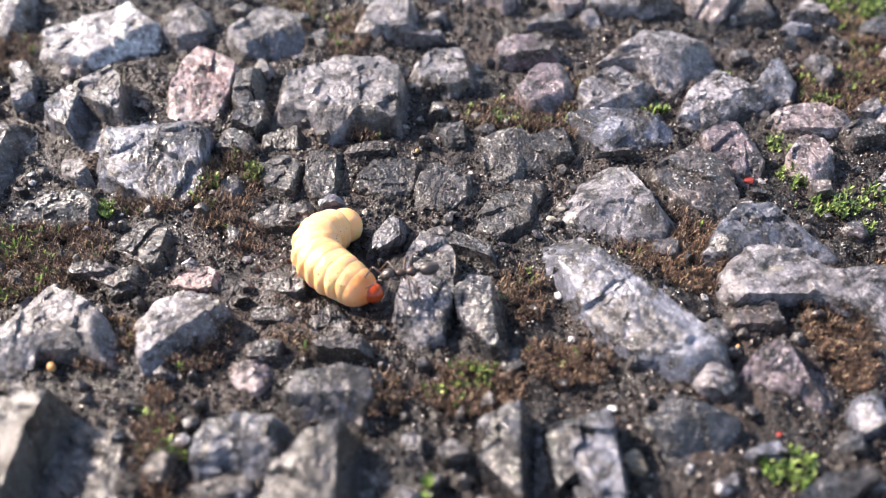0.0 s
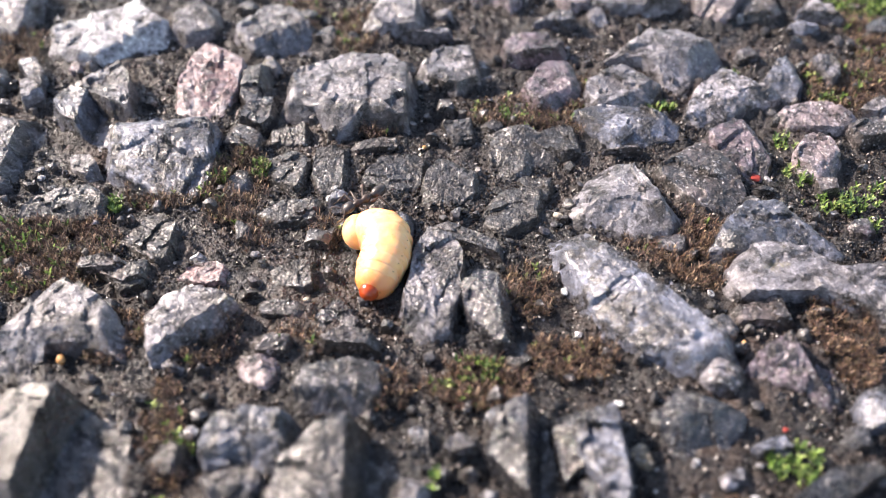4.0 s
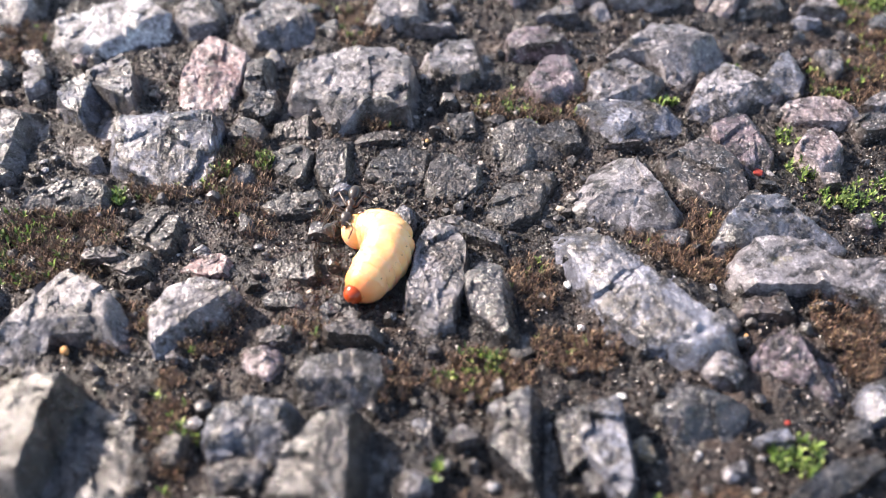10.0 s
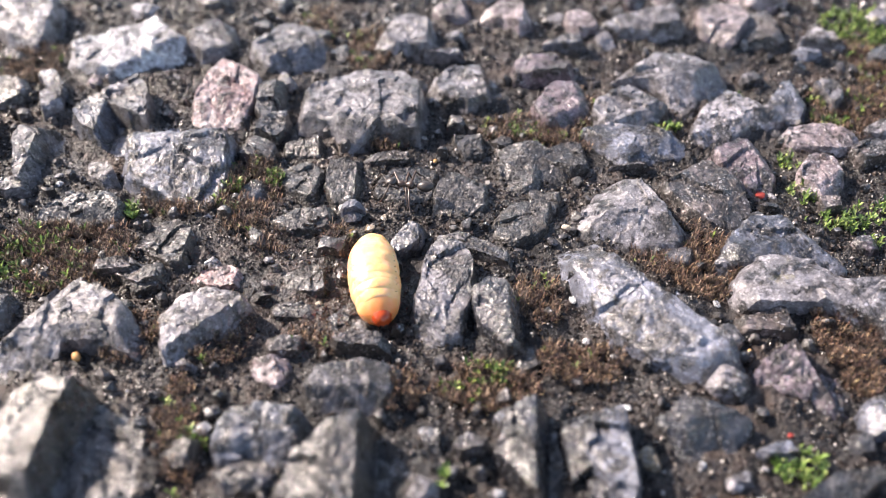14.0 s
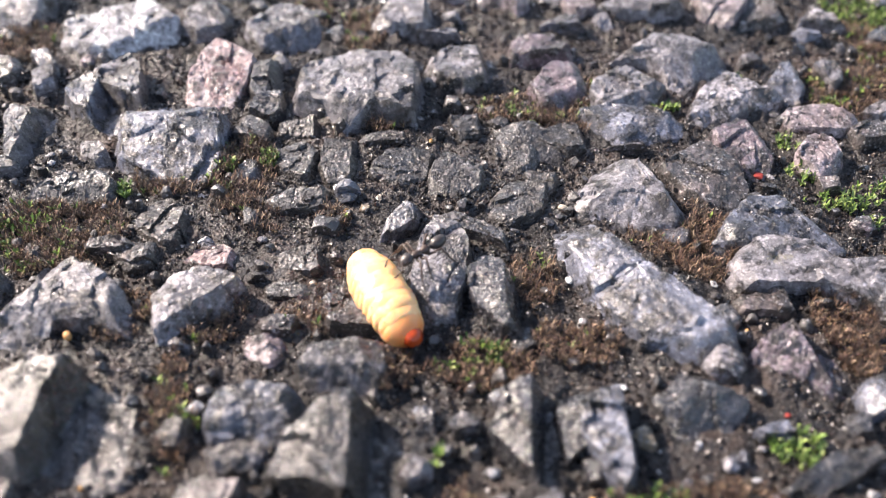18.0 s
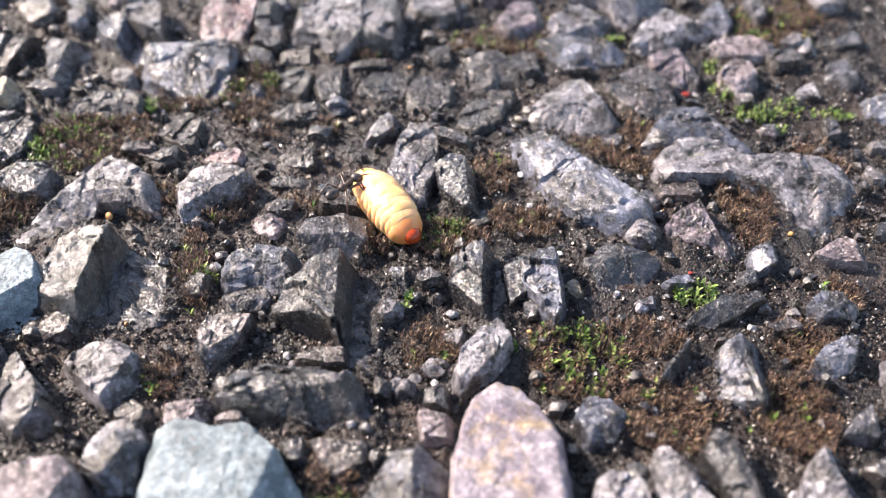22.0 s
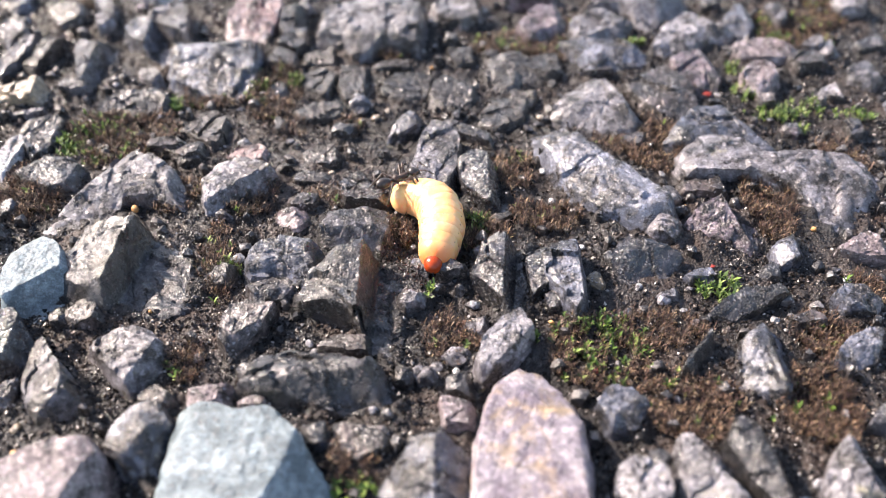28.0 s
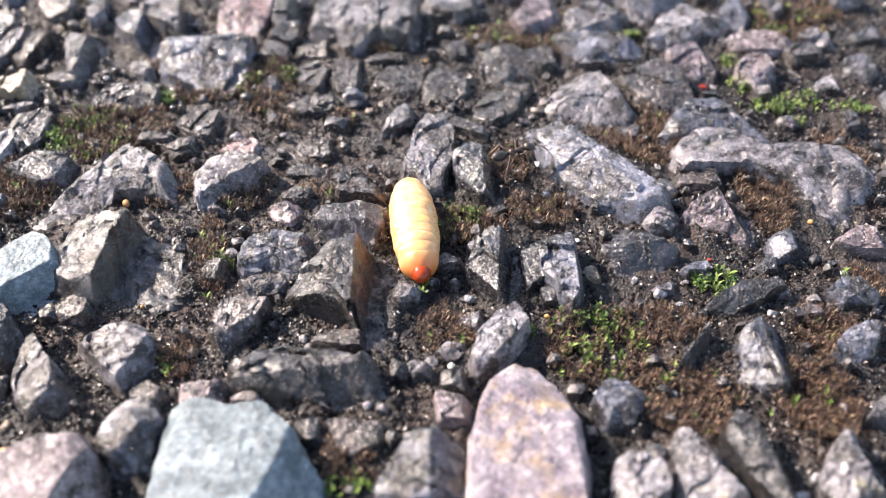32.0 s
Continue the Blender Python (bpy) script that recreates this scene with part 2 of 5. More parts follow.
def plain_material(name, dark, light, rough=0.4, per_mm=2.0, bump=0.05, skin=0.0, front=None):
    s = Shader(name, rough)
    if skin:
        s.out.inputs["Subsurface Weight"].default_value = skin
        s.out.inputs["Subsurface Radius"].default_value = (0.0020, 0.0009, 0.0004)
    c = s.ramp(s.noise(per_mm, 5, 0.6), (0.3, dark), (0.7, light))
    if front:
        along = s.node("ShaderNodeSeparateXYZ")
        s.link(s.raw, along.inputs[0])
        c = s.mix(s.ramp(s.math("ADD", s.math("MULTIPLY", along.outputs[0], 0.3), 0.5), (0.05, 0.0), (0.50, 0.40), (0.90, 1.0)), c, front)
    if skin > 0.5:
        c = s.mix(s.ramp(s.noise(1.5, 4, 0.75), (0.64, 0.0), (0.68, 0.75)), c, (0.28, 0.13, 0.045))
    return s.finish(c, ((s.noise(per_mm * 2.5, 5), bump, 0.6),))


ASPHALT = ground_material()
GRIT = crumb_material("grit_grains", ((0.0, (0.006, 0.005, 0.005)), (0.45, (0.020, 0.015, 0.013)), (0.75, (0.060, 0.042, 0.033)), (0.90, (0.19, 0.16, 0.14)), (1.0, (0.60, 0.56, 0.53))), 0.22)
CRUMB = crumb_material("tar_crumb", ((0.0, (0.005, 0.005, 0.005)), (0.6, (0.016, 0.013, 0.012)), (0.92, (0.048, 0.036, 0.030)), (1.0, (0.18, 0.155, 0.14))), 0.24)
BROWN_LEAF = leaf_material("brown_moss_leaf", ((0.0, (0.018, 0.010, 0.008)), (0.35, (0.075, 0.036, 0.025)), (0.6, (0.068, 0.050, 0.024)), (0.85, (0.21, 0.115, 0.072)), (1.0, (0.52, 0.38, 0.25))))
GREEN_LEAF = leaf_material("green_moss_leaf", ((0.0, (0.022, 0.060, 0.010)), (0.45, (0.085, 0.165, 0.024)), (0.8, (0.21, 0.31, 0.055)), (1.0, (0.42, 0.48, 0.18))))
SKIN = ((0.90, 0.455, 0.18), (0.95, 0.595, 0.315))
GRUB_SKIN = plain_material("grub_skin", *SKIN, 0.36, 0.8, 0.05, 0.7)
GRUB_FRONT = plain_material("grub_front_skin", *SKIN, 0.36, 0.8, 0.05, 0.7, (0.76, 0.22, 0.05))
GRUB_HEAD = plain_material("grub_head_shell", (0.30, 0.030, 0.007), (0.50, 0.080, 0.018), 0.16, 1.2, 0.02, 0.1)
JAW = plain_material("jaw", (0.02, 0.008, 0.005), (0.05, 0.02, 0.01), 0.25)
SPOT = plain_material("breathing_hole", (0.16, 0.07, 0.02), (0.26, 0.12, 0.04), 0.4)
ANT_SHELL = plain_material("ant_shell", (0.022, 0.018, 0.017), (0.055, 0.046, 0.043), 0.34, 3.0, 0.03)
ANT_GASTER = plain_material("ant_gaster_shell", (0.022, 0.018, 0.017), (0.055, 0.047, 0.044), 0.36, 3.0, 0.02)
ANT_LIMB = plain_material("ant_limb", (0.026, 0.017, 0.013), (0.075, 0.048, 0.036), 0.34, 3.0, 0.02)
ORANGE = plain_material("orange_husk", (0.40, 0.19, 0.06), (0.62, 0.36, 0.15), 0.5, 1.5, 0.1)
RED = plain_material("red_flake", (0.16, 0.02, 0.014), (0.36, 0.045, 0.03), 0.5, 1.5, 0.1)


def part(name, mesh, material, parent=None, label=""):
    mesh.materials.clear()
    mesh.materials.append(material)
    ob = new(name, mesh)
    ob.parent = parent
    return tagged(ob, label) if label else ob


def solid(name, verts, faces, smooth=True):
    """A mesh from points in millimetres."""
    me = bpy.data.meshes.new(name)
    me.from_pydata([tuple(v) for v in np.asarray(verts) * MM], [], faces)
    me.polygons.foreach_set("use_smooth", [smooth] * len(me.polygons))
    me.update()
    return me


# ---- the ground ----
ground = tagged(part("ground", bpy.data.meshes.new("ground"), ASPHALT), "worn dark asphalt with stones showing through the tar", "asphalt", kind="structure")

# ---- stones ----
PLACED = []
BEDDED = []
rng = random.Random(7)


def chipped(p, cell, tilt, shift):
    """Height of a surface of flat chips: the lowest of the sloping planes round a point."""
    q = Vector((p[0] / cell, p[1] / cell, 0)) + shift
    low = 9.0
    for c in noise.voronoi(q)[1]:
        g = noise.cell_vector(c * 7.3 + shift)
        low = min(low, (g.x - 0.5) * (q.x - c.x) + (g.y - 0.5) * (q.y - c.y) + 0.12 * g.z)
    return cell * tilt * 2 * (low + 0.15)


def stone_shape(corners, height, seed, smooth=1.0, cuts=""):
    """A broken stone on an outline of a few corners (mm round its middle), with flat cleavage faces and chipped edges."""
    r = random.Random(seed)
    c = np.array(corners, float) * (1.07 if smooth > 0.5 else 0.97)
    span = float(np.ptp(c, axis=0).max())
    n, rings = (132, 38) if span > 9 else (100, 28) if span > 5.5 else (60, 18) if span > 2.6 else (18, 9)
    nxt = np.roll(c, -1, 0)
    c = np.stack([0.94 * c + 0.06 * nxt, 0.06 * c + 0.94 * nxt], 1).reshape(-1, 2)
    loop = np.vstack([c, c[:1]])
    run = np.concatenate([[0], np.cumsum(np.hypot(*np.diff(loop, axis=0).T))])
    at = np.linspace(0, run[-1], n, endpoint=False)
    rim = np.stack([np.interp(at, run, loop[:, k]) for k in (0, 1)], -1)
    shift = Vector((r.uniform(-50, 50), r.uniform(-50, 50), r.uniform(-50, 50)))
    rise = height + 1.4
    reach = (0.22, 0.42) if span > 5 else (0.12, 0.34) if span > 2.6 else (0.0, 0.22)
    planes = [(r.uniform(-0.10, 0.22), r.uniform(-0.04, 0.20), rise), (-r.uniform(1.0, 2.2), r.uniform(-0.3, 0.5), rise + span * r.uniform(0.22, 0.55))]
    if cuts:
        planes = [(0.05, 0.05, rise)]
        for one in cuts.split(";"):
            a, steep, start = (float(v) for v in one.split())
            a = radians(a)
            planes.append((-steep * math.cos(a), -steep * math.sin(a), rise + steep * span * start))
    for k in range(r.randint(4, 7) if not cuts else 2):
        a = r.uniform(0, 2 * math.pi)
        steep = r.uniform(0.3, 1.3)
        planes.append((-steep * math.cos(a), -steep * math.sin(a), rise + steep * span * r.uniform(*reach)))
    verts, faces = [], []
    sides = ((1.30, -1.7), (1.20, 0.0), (1.13, 0.28), (1.07, 0.54), (1.02, 0.78), (0.985, 0.93))
    inner = rings - len(sides)
    levels = list(sides) + [(0.95 * (1 - k / inner), 1.0) for k in range(inner)]
    big, small, depth = min(span / 2.3, 4.8), min(span / 8.0, 1.3), min(1.0, span / 5)
    for j, (s, up) in enumerate(levels):
        for k in range(n):
            x, y = rim[k]
            wave = Vector((x, y, 1.4 * min(up, 1.0) * rise))
            wide = s * (1 + (0.07 * noise.noise(wave * (6 / span) + shift) + 0.05 * noise.noise(wave * (17 / span) + shift)) * min(1.0, s * 1.3))
            x, y = x * wide, y * wide
            cap = max(min(gx * x + gy * y + d for gx, gy, d in planes), 0.30 * rise)
            p = (x, y)
            cap += depth * (smooth * chipped(p, big, 0.15, shift) + smooth * chipped(p, small, 0.14, shift))
            v = Vector((x, y, 0))
            cap += depth * (0.12 * noise.noise(v / 0.8 + shift) + 0.09 * noise.noise(v / 0.33 + shift))
            z = cap * up if up > 0 else up
            verts.append((x, y, z - 1.4))
    for j in range(len(levels) - 1):
        for k in range(n):
            a, b = j * n + k, j * n + (k + 1) % n
            faces.append((a, b, b + n, a + n))
    top = len(verts)
    verts.append((0, 0, sum(v[2] for v in verts[-n:]) / n))
    faces += [(top - n + k, top - n + (k + 1) % n, top) for k in range(n)]
    area = sum(rim[k][0] * rim[(k + 1) % n][1] - rim[(k + 1) % n][0] * rim[k][1] for k in range(n))
    if area < 0:
        faces = [f[::-1] for f in faces]
    return verts, faces


def stone_mesh(corners, height, seed, smooth=1.0, cuts=""):
    me = solid("stone", *stone_shape(corners, height, seed, smooth, cuts))
    me.set_sharp_from_angle(angle=radians(32))
    return me


def lay(x, y, height, kind, corners, parent, smooth=1.0, cuts=""):
    corners = [tuple(float(v) for v in one.split(",")) for one in corners.split()]
    PLACED.append((x, y, max(math.hypot(*c) for c in corners), min(math.hypot(*c) for c in corners)))
    if parent:
        BEDDED.append((np.array(corners) + (x, y), 0.30 + 0.26 * height))
    ob = part("stone", stone_mesh(corners, height, len(PLACED), smooth, cuts), STONE[kind], parent)
    ob.location = (x * MM, y * MM, 0)
    return ob


def stone(x, y, height, kind, corners, cuts=""):
    """A stone held in the tar: its middle, how far its top stands up, its rock, its outline, and the main
    cleavage faces (the way each one falls, in degrees; how steeply; how far out it starts)."""
    return lay(x, y, height, kind, corners, ground, 1.0, cuts)


def loose_stone(x, y, height, kind, corners, label, cuts=""):
    return tagged(lay(x, y, height, kind, corners, None, 0.12, cuts), label, "stone", "loose stones on the asphalt")


stone(-38.3, 0.4, 2.4, 'l', '-7.6,-5.4 -6.8,-1.6 -5.2,1.4 -3.8,5.0 -0.1,5.8 3.6,3.6 7.4,-0.4 7.6,-2.8 3.1,-1.7 -0.3,-1.5 -0.6,-4.8 -4.2,-5.8', cuts='-90 .7 .02;0 1 .3')
stone(17.1, -31.6, 2.2, 'e', '-2.4,0.2 -1.0,2.1 1.2,2.4 2.4,0.3 1.1,-2.1 -1.2,-2.4', cuts='-60 .8 .1')
stone(17.7, -40.5, 2.6, 'l', '-2.4,-0.7 -1.7,1.9 -0.2,2.7 2.3,1.5 2.4,-1.1 0.4,-2.7 -2.2,-2.7', cuts='200 .5 .1')
stone(23.9, -39.1, 3.2, 'l', '-3.0,1.1 -1.9,3.9 -0.2,4.5 2.0,2.3 3.0,-1.4 1.9,-4.4 -1.9,-4.5', cuts='200 .4 0;30 1.5 .05')
stone(28.4, -38.3, 2.8, 'd', '-2.7,2.2 -1.3,4.5 0.6,3.7 2.6,0.1 2.7,-3.0 1.0,-4.5 -0.9,-1.5', cuts='210 .5 0;10 1.5 .1')
stone(36.3, -38.8, 3.0, 'l', '-2.5,-0.5 -0.5,2.8 1.2,4.0 2.2,1.2 2.7,-1.4 1.0,-4.0 -2.7,-3.6', cuts='190 .4 0;10 1.3 .1')
stone(43.5, -16.3, 1.8, 'e', '-2.5,0.2 -1.1,1.6 1.5,1.1 2.5,-0.4 1.7,-1.6 -1.3,-1.3', cuts='-60 .8 .1')
stone(41.1, -23.6, 2.0, 'e', '-2.9,-1.8 -1.0,0.6 2.1,2.4 2.9,1.7 1.7,-1.4 -1.3,-2.4', cuts='-90 .9 .05')
stone(38.4, -8.7, 1.7, 'e', '-1.9,0.6 -1.0,1.9 1.6,2.0 1.9,0.2 0.1,-1.7 -1.6,-2.0', cuts='0 1.4 .1')
stone(-43.8, -24.2, 2.4, 'k', '-2.4,2.9 -0.4,3.3 2.4,0.1 2.3,-2.6 0.0,-3.3', cuts='0 1.5 .1')
stone(21.9, -9.5, 1.6, 'k', '-4.1,0.6 -1.1,3.8 0.3,1.6 4.1,-0.1 2.9,-3.8 -2.5,-3.5', cuts='-80 .9 .02;150 .5 .1')
stone(42.6, 43.0, 2.0, 'e', '-2.9,-1.8 -0.3,2.3 2.9,4.1 2.6,-0.7 0.9,-3.5 -1.9,-4.1', cuts='0 1 .15;-100 .7 .1')
stone(-13.2, 26.2, 1.0, 'b', '-2.6,-1.5 -2.4,2.8 -0.1,4.3 1.8,3.3 2.6,-0.6 1.1,-3.8 -1.2,-4.3', cuts='0 1.6 .1')
stone(-18.3, -3.2, 0.9, 'm', '-2.2,1.1 -0.7,2.3 1.6,2.0 2.2,-0.8 0.9,-2.3 -1.3,-1.4')
stone(-46.9, 55.5, 2.0, 'w', '-7.2,0.5 -4.7,5.7 2.4,6.5 7.2,1.1 7.2,-3.6 6.1,-6.1 2.0,-6.5 -2.4,-5.4 -6.3,-3.5', cuts='-90 .5 .3')
stone(-30.4, 43.4, 2.2, 'r', '-3.5,-6.8 -3.7,-1.8 -3.1,4.7 -1.3,7.9 2.1,6.6 3.7,2.8 3.4,-1.9 2.6,-5.2 1.4,-7.4 -1.7,-7.9', cuts='-80 .5 .1;0 1.5 .3')
stone(-24.2, 42.6, 2.0, 'd', '-2.0,3.7 0.2,4.9 1.6,1.3 2.2,-2.7 1.1,-4.4 -0.8,-4.9 -2.2,-2.2', cuts='0 1.5 0')
stone(-11.5, 40.3, 3.0, 'l', '-7.8,2.7 -5.5,6.9 -0.1,7.5 3.3,6.8 5.4,3.8 7.8,-0.9 6.1,-1.8 5.8,-5.8 1.2,-5.2 -1.7,-7.5 -4.5,-4.1 -7.8,-3.0', cuts='0 3 .38;-100 .8 .3')
stone(-33.7, 27.4, 3.0, 'e', '-5.1,-2.2 -6.0,3.1 -5.5,5.2 -1.2,6.9 2.2,7.2 5.1,5.1 6.0,-2.3 5.5,-5.9 4.6,-7.2 2.1,-5.9 -1.8,-4.1', cuts='-90 .5 0;0 3 .38')
stone(-44.5, 35.1, 2.6, 'e', '-4.2,1.7 -2.9,5.3 2.7,2.2 4.2,-3.6 3.4,-5.3 -2.6,-0.5', cuts='0 1.6 -.05')
stone(-43.0, 41.1, 3.0, 'g', '-3.8,2.2 -3.4,5.2 0.1,4.5 2.5,1.0 3.8,-5.2 1.2,-4.1 -2.7,-1.3', cuts='0 3 .35')
stone(-42.3, 26.7, 1.0, 'l', '-2.4,1.9 -1.1,2.6 0.8,0.6 2.4,-1.9 0.9,-2.6 -1.7,-0.5')
stone(-51.6, 29.7, 2.2, 'g', '-3.0,2.1 -3.4,5.2 -1.7,5.7 1.9,5.2 2.9,1.0 3.4,-4.8 1.4,-5.7 -0.5,-5.2', cuts='0 1.6 0')
stone(-43.4, 19.4, 1.6, 'd', '-4.9,-1.7 -2.9,0.8 0.3,1.7 3.6,2.6 4.9,0.8 4.9,-1.4 1.9,-1.8 -2.1,-1.5 -4.3,-2.6', cuts='-90 .8 0')
stone(-35.0, 57.8, 2.0, 'l', '-3.6,1.1 -2.3,3.5 2.2,3.1 3.6,-1.1 1.8,-3.1 -0.9,-3.5 -3.0,-1.7')
stone(-23.3, 55.1, 2.2, 'g', '-5.7,-0.1 -2.5,4.7 1.2,4.7 4.5,0.5 5.7,-1.5 3.6,-4.7 0.8,-4.1 -3.3,-4.7', cuts='-60 .8 .1')
stone(10.5, 50.4, 2.0, 'p', '-2.8,-2.4 -3.0,0.8 -0.8,2.4 3.0,2.4 1.7,-0.6 -0.4,-2.4', cuts='-60 1 .1')
stone(27.7, 46.8, 2.6, 'l', '-8.0,0.4 -6.0,3.2 -0.3,6.1 4.2,6.1 7.2,3.5 8.0,0.9 4.2,-2.7 1.0,-6.1 -0.0,-4.4 -0.6,-2.0 -2.7,-0.2', cuts='-80 .6 .02;-40 1 .15')
stone(21.9, 41.3, 2.2, 'l', '-3.6,2.1 -0.9,4.2 2.8,4.2 4.5,2.0 4.4,-1.5 1.2,-4.2 -3.2,-3.8 -4.5,-1.4', cuts='-60 .9 .25')
stone(13.3, 41.6, 1.8, 'p', '-3.7,-0.2 -1.1,3.9 2.3,4.2 3.7,0.9 3.0,-2.6 0.9,-4.2 -2.3,-3.4', cuts='-60 .9 .2')
stone(35.3, 38.5, 2.0, 'l', '-5.3,-1.1 -3.4,2.3 -0.3,4.8 1.9,4.0 3.6,1.7 6.1,1.1 4.7,-0.6 1.2,-1.7 -1.8,-3.8 -4.5,-4.8 -6.1,-3.2', cuts='-70 .7 .05')
stone(22.1, 32.9, 1.6, 'e', '-6.0,3.3 -4.5,4.1 1.1,3.2 5.0,0.6 6.0,-1.5 2.2,-1.8 -1.8,-4.1 -2.5,-2.0 -4.6,0.6', cuts='-80 .8 .04')
stone(34.2, 28.2, 1.8, 'p', '-3.3,3.1 -0.3,4.6 2.7,4.1 3.3,-0.4 2.2,-3.7 -0.0,-4.6 -2.2,-3.7 -3.0,0.1', cuts='-80 .5 .1;10 1 .2')
stone(42.7, 27.6, 1.7, 'm', '-2.5,-0.3 -0.6,2.7 1.5,3.9 2.5,-0.8 1.6,-3.1 -0.7,-3.9 -2.0,-2.2', cuts='-60 .8 .2')
stone(28.5, 23.1, 1.3, 'c', '-4.6,4.1 -1.9,5.8 1.1,5.8 3.9,2.1 4.6,-2.4 2.2,-5.8 -1.3,-3.7 -4.1,0.3', cuts='-60 .4 .1')
stone(19.6, 20.0, 2.6, 'l', '-6.1,-1.0 -4.3,2.5 -2.0,4.8 0.7,5.3 1.7,1.6 3.5,-1.1 6.1,-3.2 5.6,-5.1 1.4,-5.3 -1.5,-4.8 -3.9,-4.0 -6.0,-3.2', cuts='-100 .8 .16;0 1.2 .25;150 .5 .1')
stone(34.5, 14.3, 2.2, 'e', '-6.8,-2.3 -4.7,1.3 -2.6,3.2 0.8,3.5 2.9,0.8 6.8,-0.8 6.8,-2.4 3.3,-3.5 -0.3,-3.1 -4.6,-3.1', cuts='-80 .6 .03;20 .8 .2')
stone(18.1, 5.4, 3.4, 'e', '-7.4,7.8 -5.4,8.7 -2.3,7.8 0.8,6.1 3.9,2.7 6.0,-1.3 7.4,-5.3 6.8,-8.1 4.3,-8.7 1.1,-7.8 -1.5,-6.2 -3.6,-3.3 -5.3,1.6 -6.8,5.4', cuts='215 .40 0;40 1.8 .07')
stone(31.6, -3.1, 2.6, 'p', '-4.2,-1.1 -2.9,0.1 0.5,2.0 3.0,4.7 4.2,3.0 4.0,-1.1 3.5,-4.1 2.0,-4.7 0.1,-3.2 -2.9,-2.0', cuts='-110 .7 0;10 1.4 .05')
stone(4.3, 2.5, 2.6, 'k', '-3.1,3.2 -1.8,4.3 0.2,3.9 2.4,1.0 3.1,-3.0 2.3,-4.3 -0.1,-3.6 -2.2,-1.0 -3.0,1.1', cuts='215 .5 .02;0 1.6 .05')
stone(-1.7, 7.2, 2.0, 'g', '-2.0,3.7 -0.6,6.8 1.6,5.6 2.9,2.9 2.5,-2.3 1.5,-6.3 -0.5,-6.8 -2.8,-6.3 -2.9,-2.2 -2.3,1.4', cuts='-90 .4 .3;0 2 .3')
stone(-25.7, 1.0, 2.2, 'l', '-4.0,1.0 -2.8,3.4 -0.4,4.5 2.5,4.0 4.0,2.7 3.1,0.6 0.7,-1.3 -0.6,-2.3 -1.1,-4.5 -2.3,-4.5 -3.1,-2.0', cuts='-50 1.8 .07;180 .5 .3')
stone(-34.6, -13.7, 4.0, 'd', '-7.4,-0.2 -5.6,4.9 -2.1,5.9 3.0,5.5 6.0,2.5 7.4,-2.3 7.1,-4.7 3.6,-5.9 -0.8,-5.2 -4.7,-3.4', cuts='195 .30 .02;-8 2.4 -.06;-100 .8 .2')
stone(-17.4, -12.3, 2.6, 'e', '-4.1,-0.2 -3.5,2.0 -0.7,2.7 2.8,2.5 4.1,1.3 4.1,-1.6 2.3,-2.7 -1.0,-2.5 -3.3,-2.2', cuts='-80 .8 .05;0 1.4 .3')
stone(-18.7, -16.4, 1.6, 'g', '-2.6,0.8 -0.5,1.5 2.0,1.3 2.6,0.1 1.6,-1.2 -1.1,-1.5', cuts='-80 .8 .1')
stone(-10.5, -6.6, 2.4, 'g', '-3.8,-0.3 -2.9,1.7 0.6,2.7 3.6,2.5 3.8,-0.2 2.8,-2.4 -1.2,-2.7 -3.0,-2.1', cuts='-90 1.3 .05')
stone(-10.1, -18.3, 3.4, 'd', '-5.8,-0.1 -4.1,3.9 -1.9,6.4 1.4,7.3 4.9,6.1 5.8,2.5 5.7,-2.8 5.2,-7.3 3.1,-6.3 0.6,-2.2 -2.7,-1.1', cuts='0 2.2 .08;-110 .6 .1;180 .5 .1')
stone(-11.4, -28.7, 2.7, 'd', '-7.5,-0.9 -6.7,1.1 -3.9,2.8 1.2,2.5 5.9,1.4 7.5,-1.2 6.7,-2.7 1.8,-2.8 -3.2,-2.0 -6.1,-1.8', cuts='-85 1.2 .02;90 .5 .08')
stone(-31.3, -26.5, 2.4, 'l', '-4.1,1.6 -1.9,3.1 1.1,3.7 3.2,1.8 4.1,-0.9 2.4,-3.2 1.3,-3.7 -1.7,-1.0', cuts='-25 1.7 .25;-160 .7 .2')
stone(-36.9, -28.9, 2.6, 'g', '-4.0,0.2 -3.8,4.0 -3.2,4.7 -0.9,1.6 2.7,-1.5 4.0,-3.4 3.1,-4.6 -0.7,-4.7 -2.8,-2.3', cuts='200 .5 0;25 1.6 .02')
stone(-27.3, -36.5, 3.0, 'e', '-2.5,-1.2 -2.3,1.1 -0.9,3.0 1.5,3.3 2.2,2.1 2.5,-1.1 2.2,-3.3 -0.2,-2.8', cuts='180 .4 .1;0 1.2 .25;-60 1 .2')
stone(-21.9, -30.4, 1.2, 'm', '-2.3,-1.1 -2.3,0.5 -0.4,0.8 2.3,1.3 2.3,-0.4 1.5,-1.3')
stone(6.2, -14.6, 3.0, 'k', '-3.2,1.0 -2.1,4.4 0.2,5.7 2.5,5.3 3.2,1.2 3.0,-2.7 2.4,-5.7 0.6,-3.9 -1.5,-1.3', cuts='200 .6 0;-5 2.2 0')
stone(12.9, -14.6, 2.8, 'e', '-2.3,2.9 -0.5,4.6 1.8,4.8 2.3,1.4 2.0,-2.6 0.7,-4.8 -0.9,-1.9 -2.2,0.5', cuts='0 2.6 .15;200 .4 .1')
